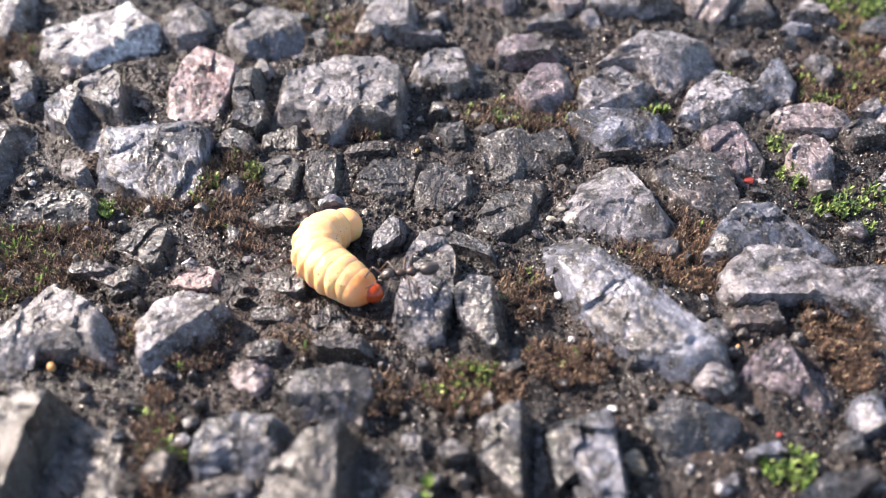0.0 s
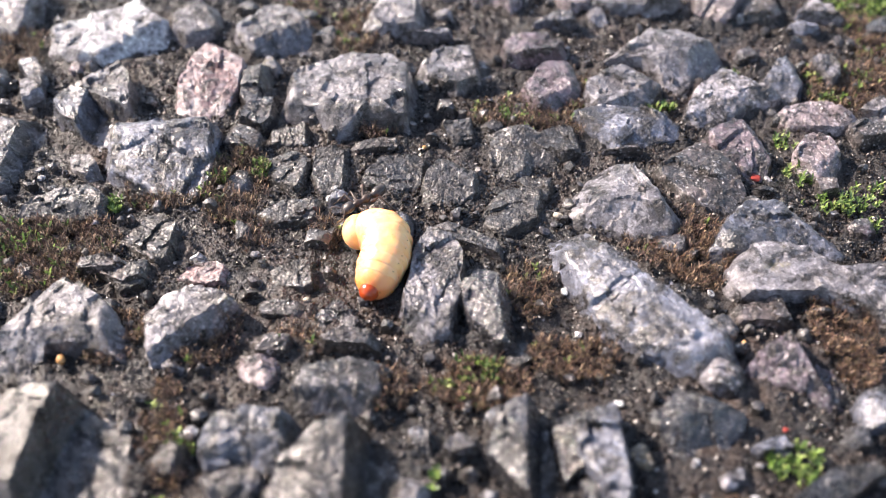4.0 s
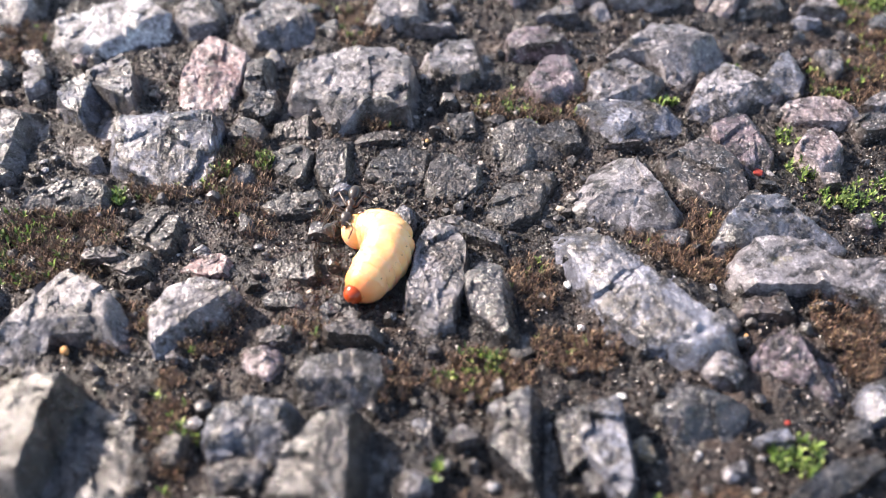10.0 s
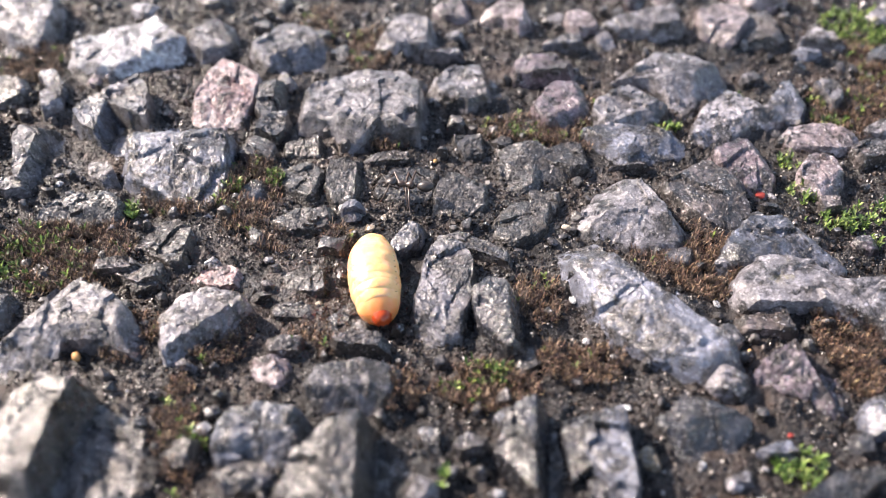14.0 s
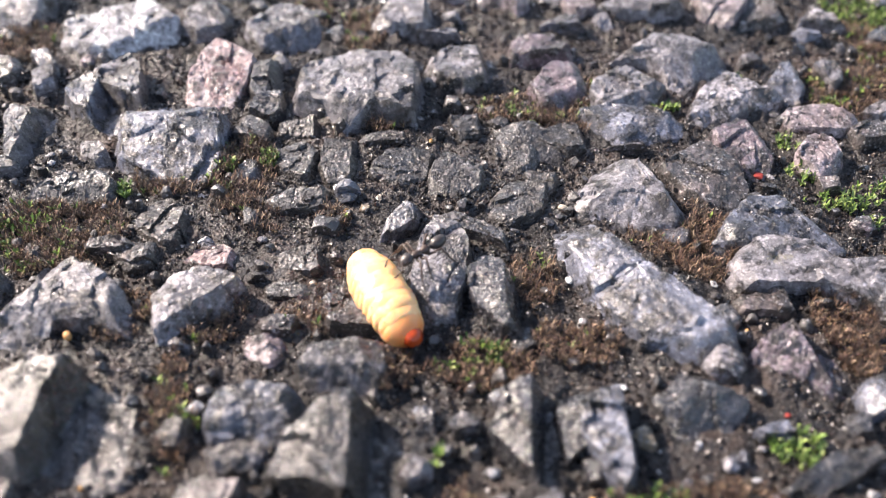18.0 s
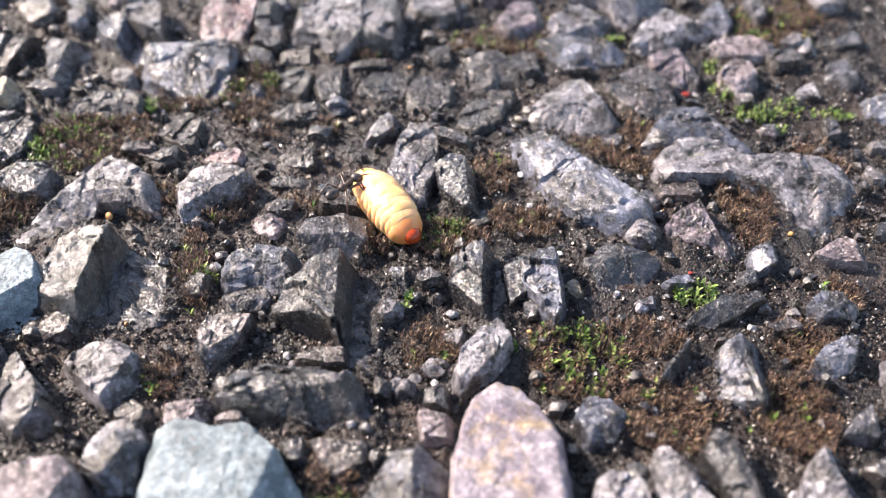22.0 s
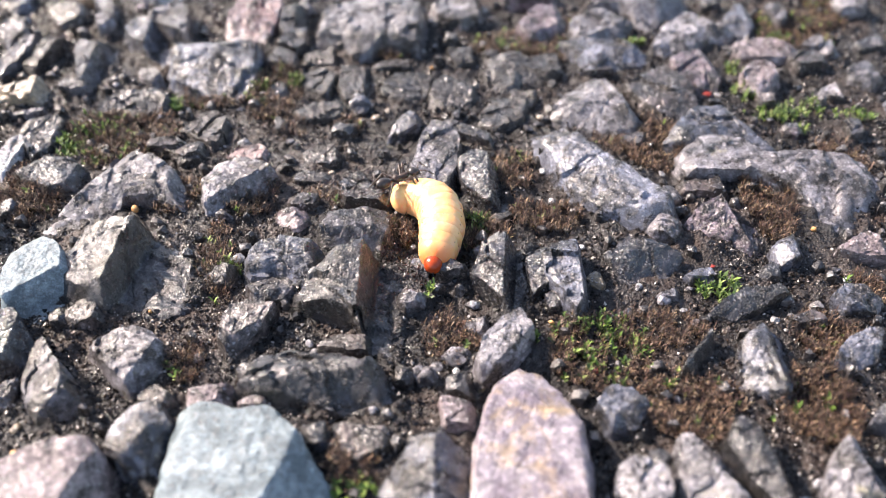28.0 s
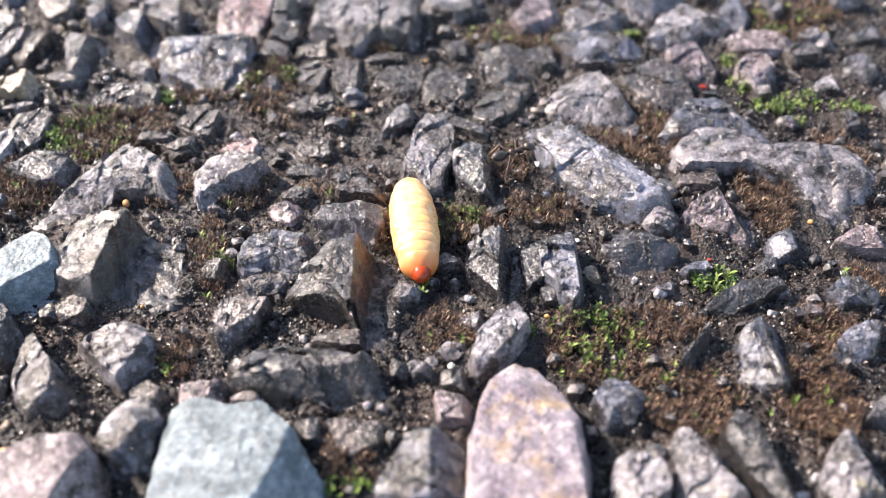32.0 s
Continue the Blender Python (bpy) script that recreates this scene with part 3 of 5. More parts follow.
stone(6.3, -24.1, 2.6, 'l', '-2.8,-1.9 -2.2,0.2 -0.1,3.0 1.5,4.0 2.8,1.3 1.8,-0.4 -0.7,-3.1 -2.2,-4.0', cuts='-40 2.2 .13;150 .3 .3')
stone(31.7, -25.3, 2.4, 'e', '-2.9,-2.8 -1.6,2.5 0.2,3.8 2.6,4.0 2.9,-0.1 1.5,-4.0 0.1,-3.4 -1.2,-2.8', cuts='205 .9 0;0 1.3 .08')
stone(25.5, -24.2, 1.8, 'd', '-1.9,-2.1 -0.9,-0.4 1.6,2.4 1.9,1.0 1.3,-1.0 -0.7,-2.4', cuts='150 .6 0;-40 1.7 0')
stone(32.1, -16.7, 1.4, 'd', '-4.3,-1.3 -2.5,-0.2 0.0,1.4 3.4,2.0 4.3,1.1 1.1,-0.9 -1.8,-2.0', cuts='-90 .8 0')
stone(-20.1, -22.2, 1.9, 'c', '-2.5,-1.2 -2.5,2.1 -1.8,2.8 -0.3,3.2 2.5,2.9 1.8,0.3 0.1,-1.8 -1.1,-3.2', cuts='-60 1 .05')
stone(-64.1, 64.4, 2.5, 'l', '-6.2,7.3 3.0,5.6 5.2,-3.7 4.1,-8.4 -0.7,-6.3 -3.6,-2.8')
stone(-6.7, 59.1, 2.5, 'l', '-4.9,1.8 -0.1,4.4 5.8,0.7 5.8,-1.8 0.9,-3.3 -4.9,-3.3')
stone(-1.3, 54.2, 1.7, 'g', '-3.9,-0.4 0.4,0.8 2.8,-0.2 -0.3,-0.6 -3.9,-0.1')
stone(1.7, 46.0, 2.0, 'g', '-4.9,0.6 -2.6,4.0 4.3,3.3 4.7,-2.1 -0.4,-4.4 -4.1,-2.8')
stone(-18.0, 26.0, 0.7, 'b', '-3.3,2.5 -0.6,3.1 3.0,1.4 3.2,-2.1 -0.0,-3.4 -2.9,-0.8')
stone(-17.1, 18.6, 0.6, 'b', '-4.2,-0.0 -1.8,1.5 3.3,1.6 4.2,-0.6 0.9,-1.5 -3.5,-1.5')
stone(-5.4, 25.5, 0.6, 'b', '-2.9,2.1 1.9,3.3 4.6,1.2 3.3,-1.6 -0.7,-3.3 -4.7,-1.7')
stone(0.0, 23.1, 0.9, 'b', '-2.8,0.9 -0.8,4.2 3.1,1.6 3.6,-0.9 0.5,-3.4 -3.1,-2.9')
stone(-31.5, 14.5, 0.6, 'b', '-4.6,2.4 -0.5,3.9 4.0,-0.4 5.0,-3.1 0.1,-3.2 -3.8,-0.4')
stone(-22.5, 15.9, 0.6, 'b', '-1.0,1.2 0.2,1.7 1.2,-1.0 -0.4,-1.7')
stone(-12.4, 20.4, 1.4, 'e', '-1.3,-0.2 -0.4,0.7 1.6,0.1 1.3,-0.2 -0.8,-0.7')
stone(-5.3, 15.2, 1.6, 'e', '-2.4,-1.1 -0.9,1.1 2.1,2.4 2.8,1.2 1.3,-0.4 -0.8,-2.1 -2.7,-2.4')
stone(2.3, 13.7, 1.0, 'd', '-5.0,3.5 -3.1,2.5 3.0,-0.6 4.0,-3.4 1.8,-1.8 -1.9,-0.1')
stone(41.6, 4.8, 2.6, 'l', '-11.8,3.3 -9.2,6.6 -5.2,5.4 -2.4,2.5 3.9,2.7 8.4,1.7 11.1,-1.0 9.3,-3.4 6.5,-4.6 2.4,-8.6 1.6,-6.0 -0.4,-1.9 -4.8,0.1 -11.0,0.0', cuts='-90 .4 -.03; -45 .8 .25')
stone(12.8, 49.6, 2.4, 'p', '-5.6,-0.7 -4.4,0.7 1.8,1.5 5.7,0.8 5.1,-0.8 0.7,-0.9 -3.6,-1.8')
stone(28.3, 63.0, 2.7, 'l', '-7.5,-0.7 -5.0,1.3 2.7,2.8 6.3,0.1 6.9,-1.2 -0.1,-2.3 -5.0,-1.6')
stone(38.5, 64.6, 2.4, 'm', '-2.0,5.8 3.4,5.0 3.8,-0.8 0.9,-5.4 -3.4,-6.2 -3.3,-0.9')
stone(7.3, 65.4, 2.2, 'm', '-4.4,-0.2 -1.4,3.1 2.4,1.4 3.8,-1.0 1.5,-3.3 -0.6,-1.7')
stone(52.6, 59.3, 2.0, 'l', '-3.5,0.0 -0.9,2.2 2.8,-0.6 3.7,-2.0 -0.3,-1.1')
stone(49.3, 55.3, 1.7, 'e', '-2.2,1.1 0.0,0.3 2.6,-0.3 -0.4,-0.6')
stone(49.3, 45.7, 1.9, 'g', '-1.7,1.5 1.0,2.9 1.2,-1.9 -0.4,-3.2')
stone(45.1, 34.8, 1.5, 'm', '-4.8,0.8 -0.0,2.8 3.6,0.4 5.5,-0.7 1.9,-2.3 -3.5,-1.4')
stone(53.1, 36.7, 1.7, 'l', '-2.5,-0.2 0.6,1.4 2.3,-0.3 -0.5,-1.1')
stone(13.7, 31.3, 0.7, 'b', '-3.8,0.9 0.2,3.2 3.5,0.3 3.9,-1.5 -0.1,-2.7 -3.5,-1.1')
stone(9.0, 29.8, 0.6, 'b', '-4.3,3.0 -0.0,3.6 3.9,0.3 5.3,-2.2 1.0,-3.4 -3.7,-1.7')
stone(7.2, 19.2, 0.6, 'b', '-2.8,1.4 1.2,4.3 3.4,1.4 2.6,-2.1 -1.7,-3.9 -3.5,-1.6')
stone(-36.4, 10.2, 1.4, 'c', '-2.8,0.2 -0.1,1.1 3.2,0.0 1.2,-0.8 -1.8,-0.9')
stone(-25.1, 9.2, 0.5, 'r', '-3.1,-0.4 -1.6,1.2 0.7,1.6 2.9,0.0 2.3,-1.0 -0.7,-1.5')
stone(-26.6, 11.8, 0.5, 'w', '-1.0,-0.0 -0.0,0.4 1.0,-0.1 0.4,-0.4 -0.9,-0.1')
stone(-20.7, 6.5, 0.7, 'd', '-1.2,0.1 0.5,0.8 1.2,-0.2 -0.7,-0.7')
stone(-3.5, -17.3, 2.0, 'l', '-1.5,0.3 -0.2,1.4 1.5,0.5 1.4,-0.6 -0.4,-1.3 -1.4,-0.5')
stone(-2.8, -11.4, 0.7, 'e', '-1.2,1.1 0.3,1.9 1.2,-1.6 -0.2,-1.7')
stone(1.0, -12.6, 1.7, 'g', '-1.9,-0.2 -0.3,1.0 2.0,0.1 1.7,-0.3 -0.9,-0.8')
stone(16.4, -13.4, 0.7, 'y', '-1.1,0.3 0.1,1.5 1.0,-0.4 0.3,-1.3 -0.6,-0.7')
stone(25.1, -5.2, 1.9, 'g', '-2.4,-0.0 -0.8,1.6 1.8,0.7 2.2,-0.5 0.4,-1.6 -1.5,-0.8')
stone(46.9, -8.4, 1.7, 'm', '-3.5,-0.3 0.0,2.0 2.4,0.6 2.4,-1.6 -2.1,-1.0')
stone(24.2, -15.3, 0.6, 'l', '-1.4,-0.0 0.9,0.8 1.1,-0.5 -2.2,-0.2')
stone(-37.0, -19.5, 1.4, 'c', '-2.6,-0.3 -0.5,2.1 2.2,1.4 2.7,-0.6 -0.5,-1.8 -2.2,-1.8')
stone(-41.9, -30.9, 1.2, 'c', '-1.1,0.5 0.8,1.9 1.0,-1.0 -0.8,-1.6')
stone(-17.7, -31.2, 1.0, 'm', '-1.6,-0.1 0.2,0.7 1.6,-0.0 1.0,-0.4 -1.3,-0.4')
stone(-27.2, -30.7, 1.0, 'c', '-1.9,0.1 -0.1,1.4 2.1,-0.2 0.7,-1.1 -1.6,-0.5')
stone(-0.7, -39.1, 3.1, 'e', '-4.5,-1.9 -3.1,1.0 -1.2,4.9 1.9,3.1 4.0,1.5 3.6,-2.5 -0.9,-4.1', cuts='170 .7 0; 0 .9 .05')
stone(1.3, -24.2, 0.7, 'l', '-1.8,-0.2 -0.3,0.6 1.8,0.2 1.5,-0.2 -0.9,-0.5')
stone(41.8, -31.8, 2.0, 'g', '-2.0,-0.8 -0.8,0.6 1.2,1.9 1.0,-1.3')
stone(28.8, -12.8, 0.7, 'e', '-1.1,0.0 0.3,0.9 1.0,-0.3 -0.3,-0.8')
stone(-58.7, 21.9, 1.7, 'y', '-5.0,0.1 0.6,2.4 5.2,1.0 4.5,-0.8 -0.9,-2.1 -5.1,-1.5')
stone(-59.6, 32.0, 1.7, 'c', '-2.1,-2.8 -0.7,1.8 0.8,5.7 1.6,1.7 0.4,-4.2')
stone(-63.1, 31.3, 1.9, 'g', '-2.1,-2.8 -0.7,2.1 1.4,6.1 1.6,0.0 -0.5,-5.1')
stone(-55.7, 8.2, 1.2, 'w', '-1.9,-1.4 -0.3,3.2 1.1,3.8 1.4,0.8 0.3,-4.1')
stone(-52.9, 12.4, 1.0, 'd', '-3.9,0.9 0.5,3.8 3.8,0.8 -0.1,-4.7')
stone(54.5, 35.7, 1.2, 'l', '-2.1,-0.1 0.9,2.1 1.5,-1.3 -0.4,-1.5')
stone(58.0, 28.3, 1.4, 'g', '-2.7,1.1 0.4,3.0 3.5,-0.2 -0.0,-2.9 -2.8,-1.1')
stone(52.1, 24.1, 1.0, 'l', '-2.8,-0.3 0.0,1.7 2.1,0.1 1.3,-1.5')
stone(52.4, 16.0, 1.2, 'g', '-1.1,0.6 0.7,2.6 1.0,-1.4 -0.8,-2.0')
stone(-11.2, 2.4, 0.3, 'd', '-2.2,0.7 0.4,3.0 2.1,0.5 0.8,-2.9 -1.3,-2.0')
stone(-53.9, 45.2, 1.5, 'e', '-2.6,1.8 -0.6,2.6 2.2,-1.4 1.8,-3.2 -0.9,-0.5')
stone(-23.3, 36.8, 1.5, 'd', '-1.5,1.8 0.5,3.1 2.5,-0.4 0.4,-2.7 -2.3,-1.7')
stone(-24.8, 31.4, 1.4, 'c', '-0.7,2.2 2.4,0.3 2.0,-2.0 -1.8,-1.1 -2.6,0.4')
stone(-52.2, 23.7, 1.4, 'g', '-1.7,0.7 1.1,1.3 2.3,-0.6 -0.3,-1.1 -2.4,-0.5')
stone(-18.4, 32.3, 0.8, 'b', '-3.1,0.6 0.6,1.9 3.7,-0.1 0.8,-1.6 -2.8,-1.1')
stone(-8.2, 30.4, 0.8, 'b', '-3.6,0.1 0.4,1.2 4.8,0.0 0.5,-0.8 -3.7,-0.9')
stone(-0.6, 59.6, 1.5, 'l', '-1.7,-0.3 0.5,1.2 1.5,-0.3 -0.3,-0.9')
stone(15.5, 57.6, 1.9, 'e', '-3.5,-0.3 -0.1,1.3 3.2,-0.3 0.7,-1.0 -2.5,-0.4')
stone(18.0, 64.0, 2.0, 'm', '-2.1,1.3 1.4,2.8 2.2,-1.3 -0.5,-2.6 -2.1,-1.0')
stone(44.9, 63.2, 1.7, 'c', '-2.8,3.0 1.0,4.8 4.3,-1.0 1.1,-3.9 -3.6,-3.2')
stone(39.8, 48.9, 1.4, 'g', '-1.5,0.3 1.0,1.1 1.6,-0.4 -1.3,-1.0')
stone(21.2, 28.9, 1.2, 'c', '-3.7,-0.2 1.8,0.4 2.9,-0.1 -2.1,-0.3')
stone(35.8, 21.5, 0.9, 'd', '-1.5,0.7 1.5,-0.0 1.4,-0.6 -1.0,-0.2')
stone(50.9, 32.2, 1.5, 'c', '-3.0,0.3 1.0,2.3 2.9,-0.1 1.9,-1.2 -1.8,-2.0')
stone(43.0, 22.5, 1.2, 'c', '-1.6,1.8 1.4,0.5 2.2,-1.0 -1.3,-1.2')
stone(7.3, 27.2, 0.7, 'b', '-2.7,1.4 0.9,3.7 2.9,0.8 1.4,-2.9 -2.1,-3.0')
stone(1.6, 33.1, 0.7, 'b', '-2.5,1.5 1.1,2.1 2.6,-1.2 -1.1,-2.3')
stone(10.2, 22.7, 0.6, 'b', '-2.5,1.5 0.8,1.7 2.2,-0.6 0.0,-2.5')
stone(-33.5, 8.8, 1.0, 'c', '-3.1,0.4 0.3,1.1 3.0,-0.2 -0.1,-1.2')
stone(-15.8, 8.8, 0.6, 'b', '-2.9,0.8 0.6,1.9 3.2,-0.1 0.8,-1.8 -2.2,-1.1')
stone(-16.8, 4.2, 0.6, 'b', '-2.6,1.2 2.1,0.6 2.3,-1.2 -1.9,-0.7')
stone(-26.4, -3.1, 0.9, 'l', '-1.1,0.7 1.2,0.1 1.1,-0.4 -0.7,-0.4')
stone(-16.8, -0.6, 1.0, 'c', '-2.4,1.1 2.7,0.6 1.7,-1.0 -1.7,-1.0')
stone(-9.4, -0.6, 1.7, 'c', '-3.0,0.1 -0.3,1.2 2.6,0.2 2.6,-0.9 -2.5,-0.6')
stone(36.6, 3.0, 1.2, 'd', '-1.0,0.4 0.5,0.1 1.4,-0.2 -0.4,-0.2')
stone(31.7, 3.3, 1.0, 'c', '-4.0,0.4 2.0,1.9 4.1,0.1 1.6,-1.3 -3.5,-1.4')
stone(27.9, -12.5, 1.0, 'e', '-1.8,0.1 0.9,0.7 1.6,-0.3 -1.0,-0.6')
stone(-8.7, -23.7, 1.2, 'c', '-1.8,1.2 2.8,0.6 3.5,-0.8 -0.6,-1.1 -4.0,-0.0')
stone(-11.4, -35.0, 1.5, 'e', '-1.5,0.8 0.6,1.3 1.8,-0.4 0.2,-1.3 -1.4,-0.6')
stone(-7.1, -35.1, 1.0, 'c', '-2.8,1.3 1.9,2.2 2.7,-0.8 -0.4,-2.4 -2.1,-1.4')
stone(-3.6, -27.3, 1.2, 'd', '-1.0,1.1 1.3,0.5 0.8,-0.9 -0.9,-0.9')
stone(-1.3, -27.1, 1.0, 'l', '-1.1,1.1 1.2,0.5 1.0,-1.0 -1.0,-0.7')
stone(-40.2, -20.4, 1.2, 'd', '-1.3,1.2 0.2,1.0 1.6,-0.8 -0.5,-1.0')
stone(2.0, -28.6, 1.5, 'd', '-1.5,0.8 0.1,1.7 1.9,-0.5 0.7,-1.5 -1.5,-0.7')
stone(1.9, -32.3, 1.7, 'm', '-1.9,1.6 1.3,1.2 2.0,-1.6 -1.3,-1.2')
stone(37.7, -18.9, 1.0, 'c', '-2.1,0.0 0.7,0.9 2.0,-0.2 -1.0,-0.8')
stone(20.2, -37.0, 1.4, 'd', '-1.2,1.1 1.3,0.6 1.0,-1.1 -1.1,-0.7')
stone(10.1, -12.7, 1.9, 'k', '-1.4,2.3 1.2,3.0 1.2,-2.1 -0.8,-3.6')
stone(11.7, -16.6, 1.2, 'k', '-1.3,1.9 1.1,0.6 1.3,-1.2 -0.7,-1.4')
stone(-66.3, 38.0, 1.7, 'g', '-2.5,0.5 -0.7,3.9 2.5,-0.1 0.7,-4.1')
stone(-59.9, 44.3, 1.5, 'c', '-3.9,1.2 0.7,3.5 3.7,-1.2 -0.3,-3.6')
stone(-53.4, 42.3, 1.7, 'l', '-1.8,1.2 0.2,3.4 1.8,-1.7 -0.2,-3.2')
stone(-56.1, 16.9, 1.0, 'l', '-4.8,-0.4 0.2,0.6 5.9,-0.0 3.0,-0.1 -3.0,-0.5')
stone(-32.9, 8.9, 0.6, 'b', '-2.8,0.6 1.2,2.1 2.5,-0.9 -1.0,-2.0')
loose_stone(-43.7, -15.8, 3.1, 'f', '-2.7,-3.5 -4.0,0.8 -3.1,4.5 -0.9,5.5 0.8,5.1 3.7,1.0 4.0,-1.7 2.1,-3.4 1.7,-5.5 -0.8,-5.1', 'pale blue-grey angular stone with a dark broken side', cuts='-50 1.8 .12; 180 .4 .25')
loose_stone(-27.0, -36.9, 3.6, 'e', '-3.4,-0.4 -1.7,1.5 1.8,2.8 2.8,1.6 1.6,-1.0 1.3,-3.1 -1.3,-2.0', 'slate-grey wedge of stone leaning on its neighbours', cuts='180 .7 .05; -30 .8 .1')
loose_stone(-16.6, -40.1, 3.9, 'f', '-7.0,-5.1 -7.9,0.6 -7.8,6.6 -6.9,7.1 -1.9,6.1 1.2,6.6 4.3,3.3 7.3,-0.5 7.9,-3.6 7.0,-6.3 -5.0,-7.1', 'large pale blue-grey block of broken stone', cuts='-20 .9 .20; 175 1 .40; -100 .3 .2')
loose_stone(-32.9, -43.0, 4.2, 'm', '-5.2,1.8 -2.5,4.2 2.1,5.5 3.9,3.8 5.1,-1.5 3.5,-4.5 -4.1,-4.7', 'dusty pinkish-grey stone lying loose on the asphalt')
loose_stone(8.1, -37.2, 3.9, 'q', '-5.3,-6.2 -4.8,-0.4 -4.0,4.8 -2.7,7.5 -0.5,9.3 1.7,8.7 3.7,6.3 5.2,2.4 5.3,-3.1 4.9,-7.6 2.7,-9.2 -4.3,-9.3', 'rounded pink and purple stone with yellow patches', cuts='0 .8 .25; 180 .4 .25; 90 .4 .35')


def random_outline(size, r):
    turn, squash = r.uniform(0, 6.28), r.uniform(0.6, 1.0)
    out = []
    for k in range(r.randint(5, 7)):
        a = turn + k * 2 * math.pi / 6 + r.uniform(-0.25, 0.25)
        d = size * r.uniform(0.75, 1.1)
        out.append((d * math.cos(a), d * squash * math.sin(a)))
    out.sort(key=lambda c: math.atan2(c[1], c[0]))
    return " ".join("%.2f,%.2f" % c for c in out)


def bare(x, y, size, margin):
    return all(math.hypot(x - a, y - b) > margin * (big + small) / 2 + size for a, b, big, small in PLACED)


def scatter_stones(count, low, high, margin):
    """More stones of the same kinds wherever the tar is still bare."""
    made = tries = 0
    while made < count and tries < count * 60:
        tries += 1
        x, y, size = rng.uniform(-80, 80), rng.uniform(-52, 86), rng.uniform(low, high)
        if bare(x, y, size, margin):
            kinds = "b" if -22 < x < 14 and 14 < y < 36 else "llgleedpmcml" if y > 38 else "lggeeddbpcmc"
            stone(x, y, rng.uniform(0.2, 0.5) * size, rng.choice(kinds), random_outline(size, rng))
            made += 1


def scatter_gravel(bands):
    """Chips of stone in the gaps, joined."""
    verts, faces = [], []
    for count, low, high, margin in bands:
        made = tries = 0
        while made < count and tries < count * 30:
            tries += 1
            x, y, size = rng.uniform(-74, 74), rng.uniform(-48, 80), rng.uniform(low, high)
            if bare(x, y, size, margin):
                PLACED.append((x, y, size, size * 0.7))
                corners = [tuple(float(v) for v in one.split(",")) for one in random_outline(size, rng).split()]
                v, f = stone_shape(corners, rng.uniform(-0.4, 0.4) * size, len(PLACED))
                first, z = len(verts), ground_z(x, y) + 1.1
                verts.extend((p[0] + x, p[1] + y, p[2] + z) for p in v)
                faces.extend(tuple(first + i for i in one) for one in f)
                made += 1
    me = solid("gravel", verts, faces)
    me.set_sharp_from_angle(angle=radians(30))
    tagged(part("gravel", me, GRAVEL, ground, "small grey and brown chips of stone"), kind="stuff")


scatter_stones(60, 3.2, 5.5, 0.95)
scatter_stones(50, 1.5, 2.8, 0.85)


# ---- the tar and dirt round the stones ----
def lines(low, high, step, far):
    """Lines of a grid: close between low and high, wider and wider out to far."""
    inner = np.arange(low, high + step / 2, step)
    out = [2.0 * 1.55**k for k in range(1, 26) if 2.0 * 1.55**k < far]
    return np.concatenate([low - np.array(out[::-1]), inner, high + np.array(out)]), len(out)


def beyond(outline, px, py):
    """Distance of points from the edge of an outline, less than nothing inside it."""
    best, inside = np.full(px.shape, 1e9), np.zeros(px.shape, bool)
    for (ax, ay), (bx, by) in zip(outline, np.roll(outline, -1, 0)):
        ex, ey = bx - ax, by - ay
        u = np.clip(((px - ax) * ex + (py - ay) * ey) / (ex * ex + ey * ey + 1e-9), 0, 1)
        best = np.minimum(best, np.hypot(px - ax - u * ex, py - ay - u * ey))
        inside ^= ((ay > py) != (by > py)) & (px < ex * (py - ay) / (by - ay + 1e-12) + ax)
    return np.where(inside, -best, best)


GRID = 0.30
XS, EDGE = lines(-76, 76, GRID, 30000)
YS, _ = lines(-50, 82, GRID, 30000)


def tar_height(x, y):
    p = Vector((x, y, 0.0))
    z = -0.62 + 0.60 * noise.noise(p / 8.0) + 0.55 * noise.noise(p / 2.6 + Vector((9, 4, 2)))
    return z + 0.60 * abs(noise.noise(p / 1.5 + Vector((5, 1, 7)))) + 0.30 * noise.noise(p / 0.65 + Vector((3, 8, 5)))


HEIGHT = np.full((len(YS), len(XS)), -0.8)
COVER = np.full((len(YS), len(XS)), 9.0)
LOOSE = np.full((len(YS), len(XS)), 0.5)
for j in range(EDGE, len(YS) - EDGE):
    for i in range(EDGE, len(XS) - EDGE):
        HEIGHT[j, i] = tar_height(XS[i], YS[j])
        LOOSE[j, i] = 0.80 + 1.0 * noise.noise(Vector((XS[i], YS[j], 31.0)) / 9.0)
bank = np.zeros_like(HEIGHT)
for outline, rise in BEDDED:
    (x0, y0), (x1, y1) = outline.min(0) - 2.5, outline.max(0) + 2.5
    i0, i1, j0, j1 = *np.searchsorted(XS, (x0, x1)), *np.searchsorted(YS, (y0, y1))
    gx, gy = np.meshgrid(XS[i0:i1], YS[j0:j1])
    d = beyond(outline, gx, gy)
    COVER[j0:j1, i0:i1] = np.minimum(COVER[j0:j1, i0:i1], d)
    bank[j0:j1, i0:i1] = np.maximum(bank[j0:j1, i0:i1], rise * np.exp(-np.abs(d) / 1.4))
for j in range(EDGE, len(YS) - EDGE):
    for i in range(EDGE, len(XS) - EDGE):
        if bank[j, i] > 0.02:
            bank[j, i] *= max(0.15, 0.60 + 1.1 * noise.noise(Vector((XS[i], YS[j], 7.0)) / 3.4) + 0.5 * noise.noise(Vector((XS[i], YS[j], 2.0)) / 1.1))
HEIGHT += bank


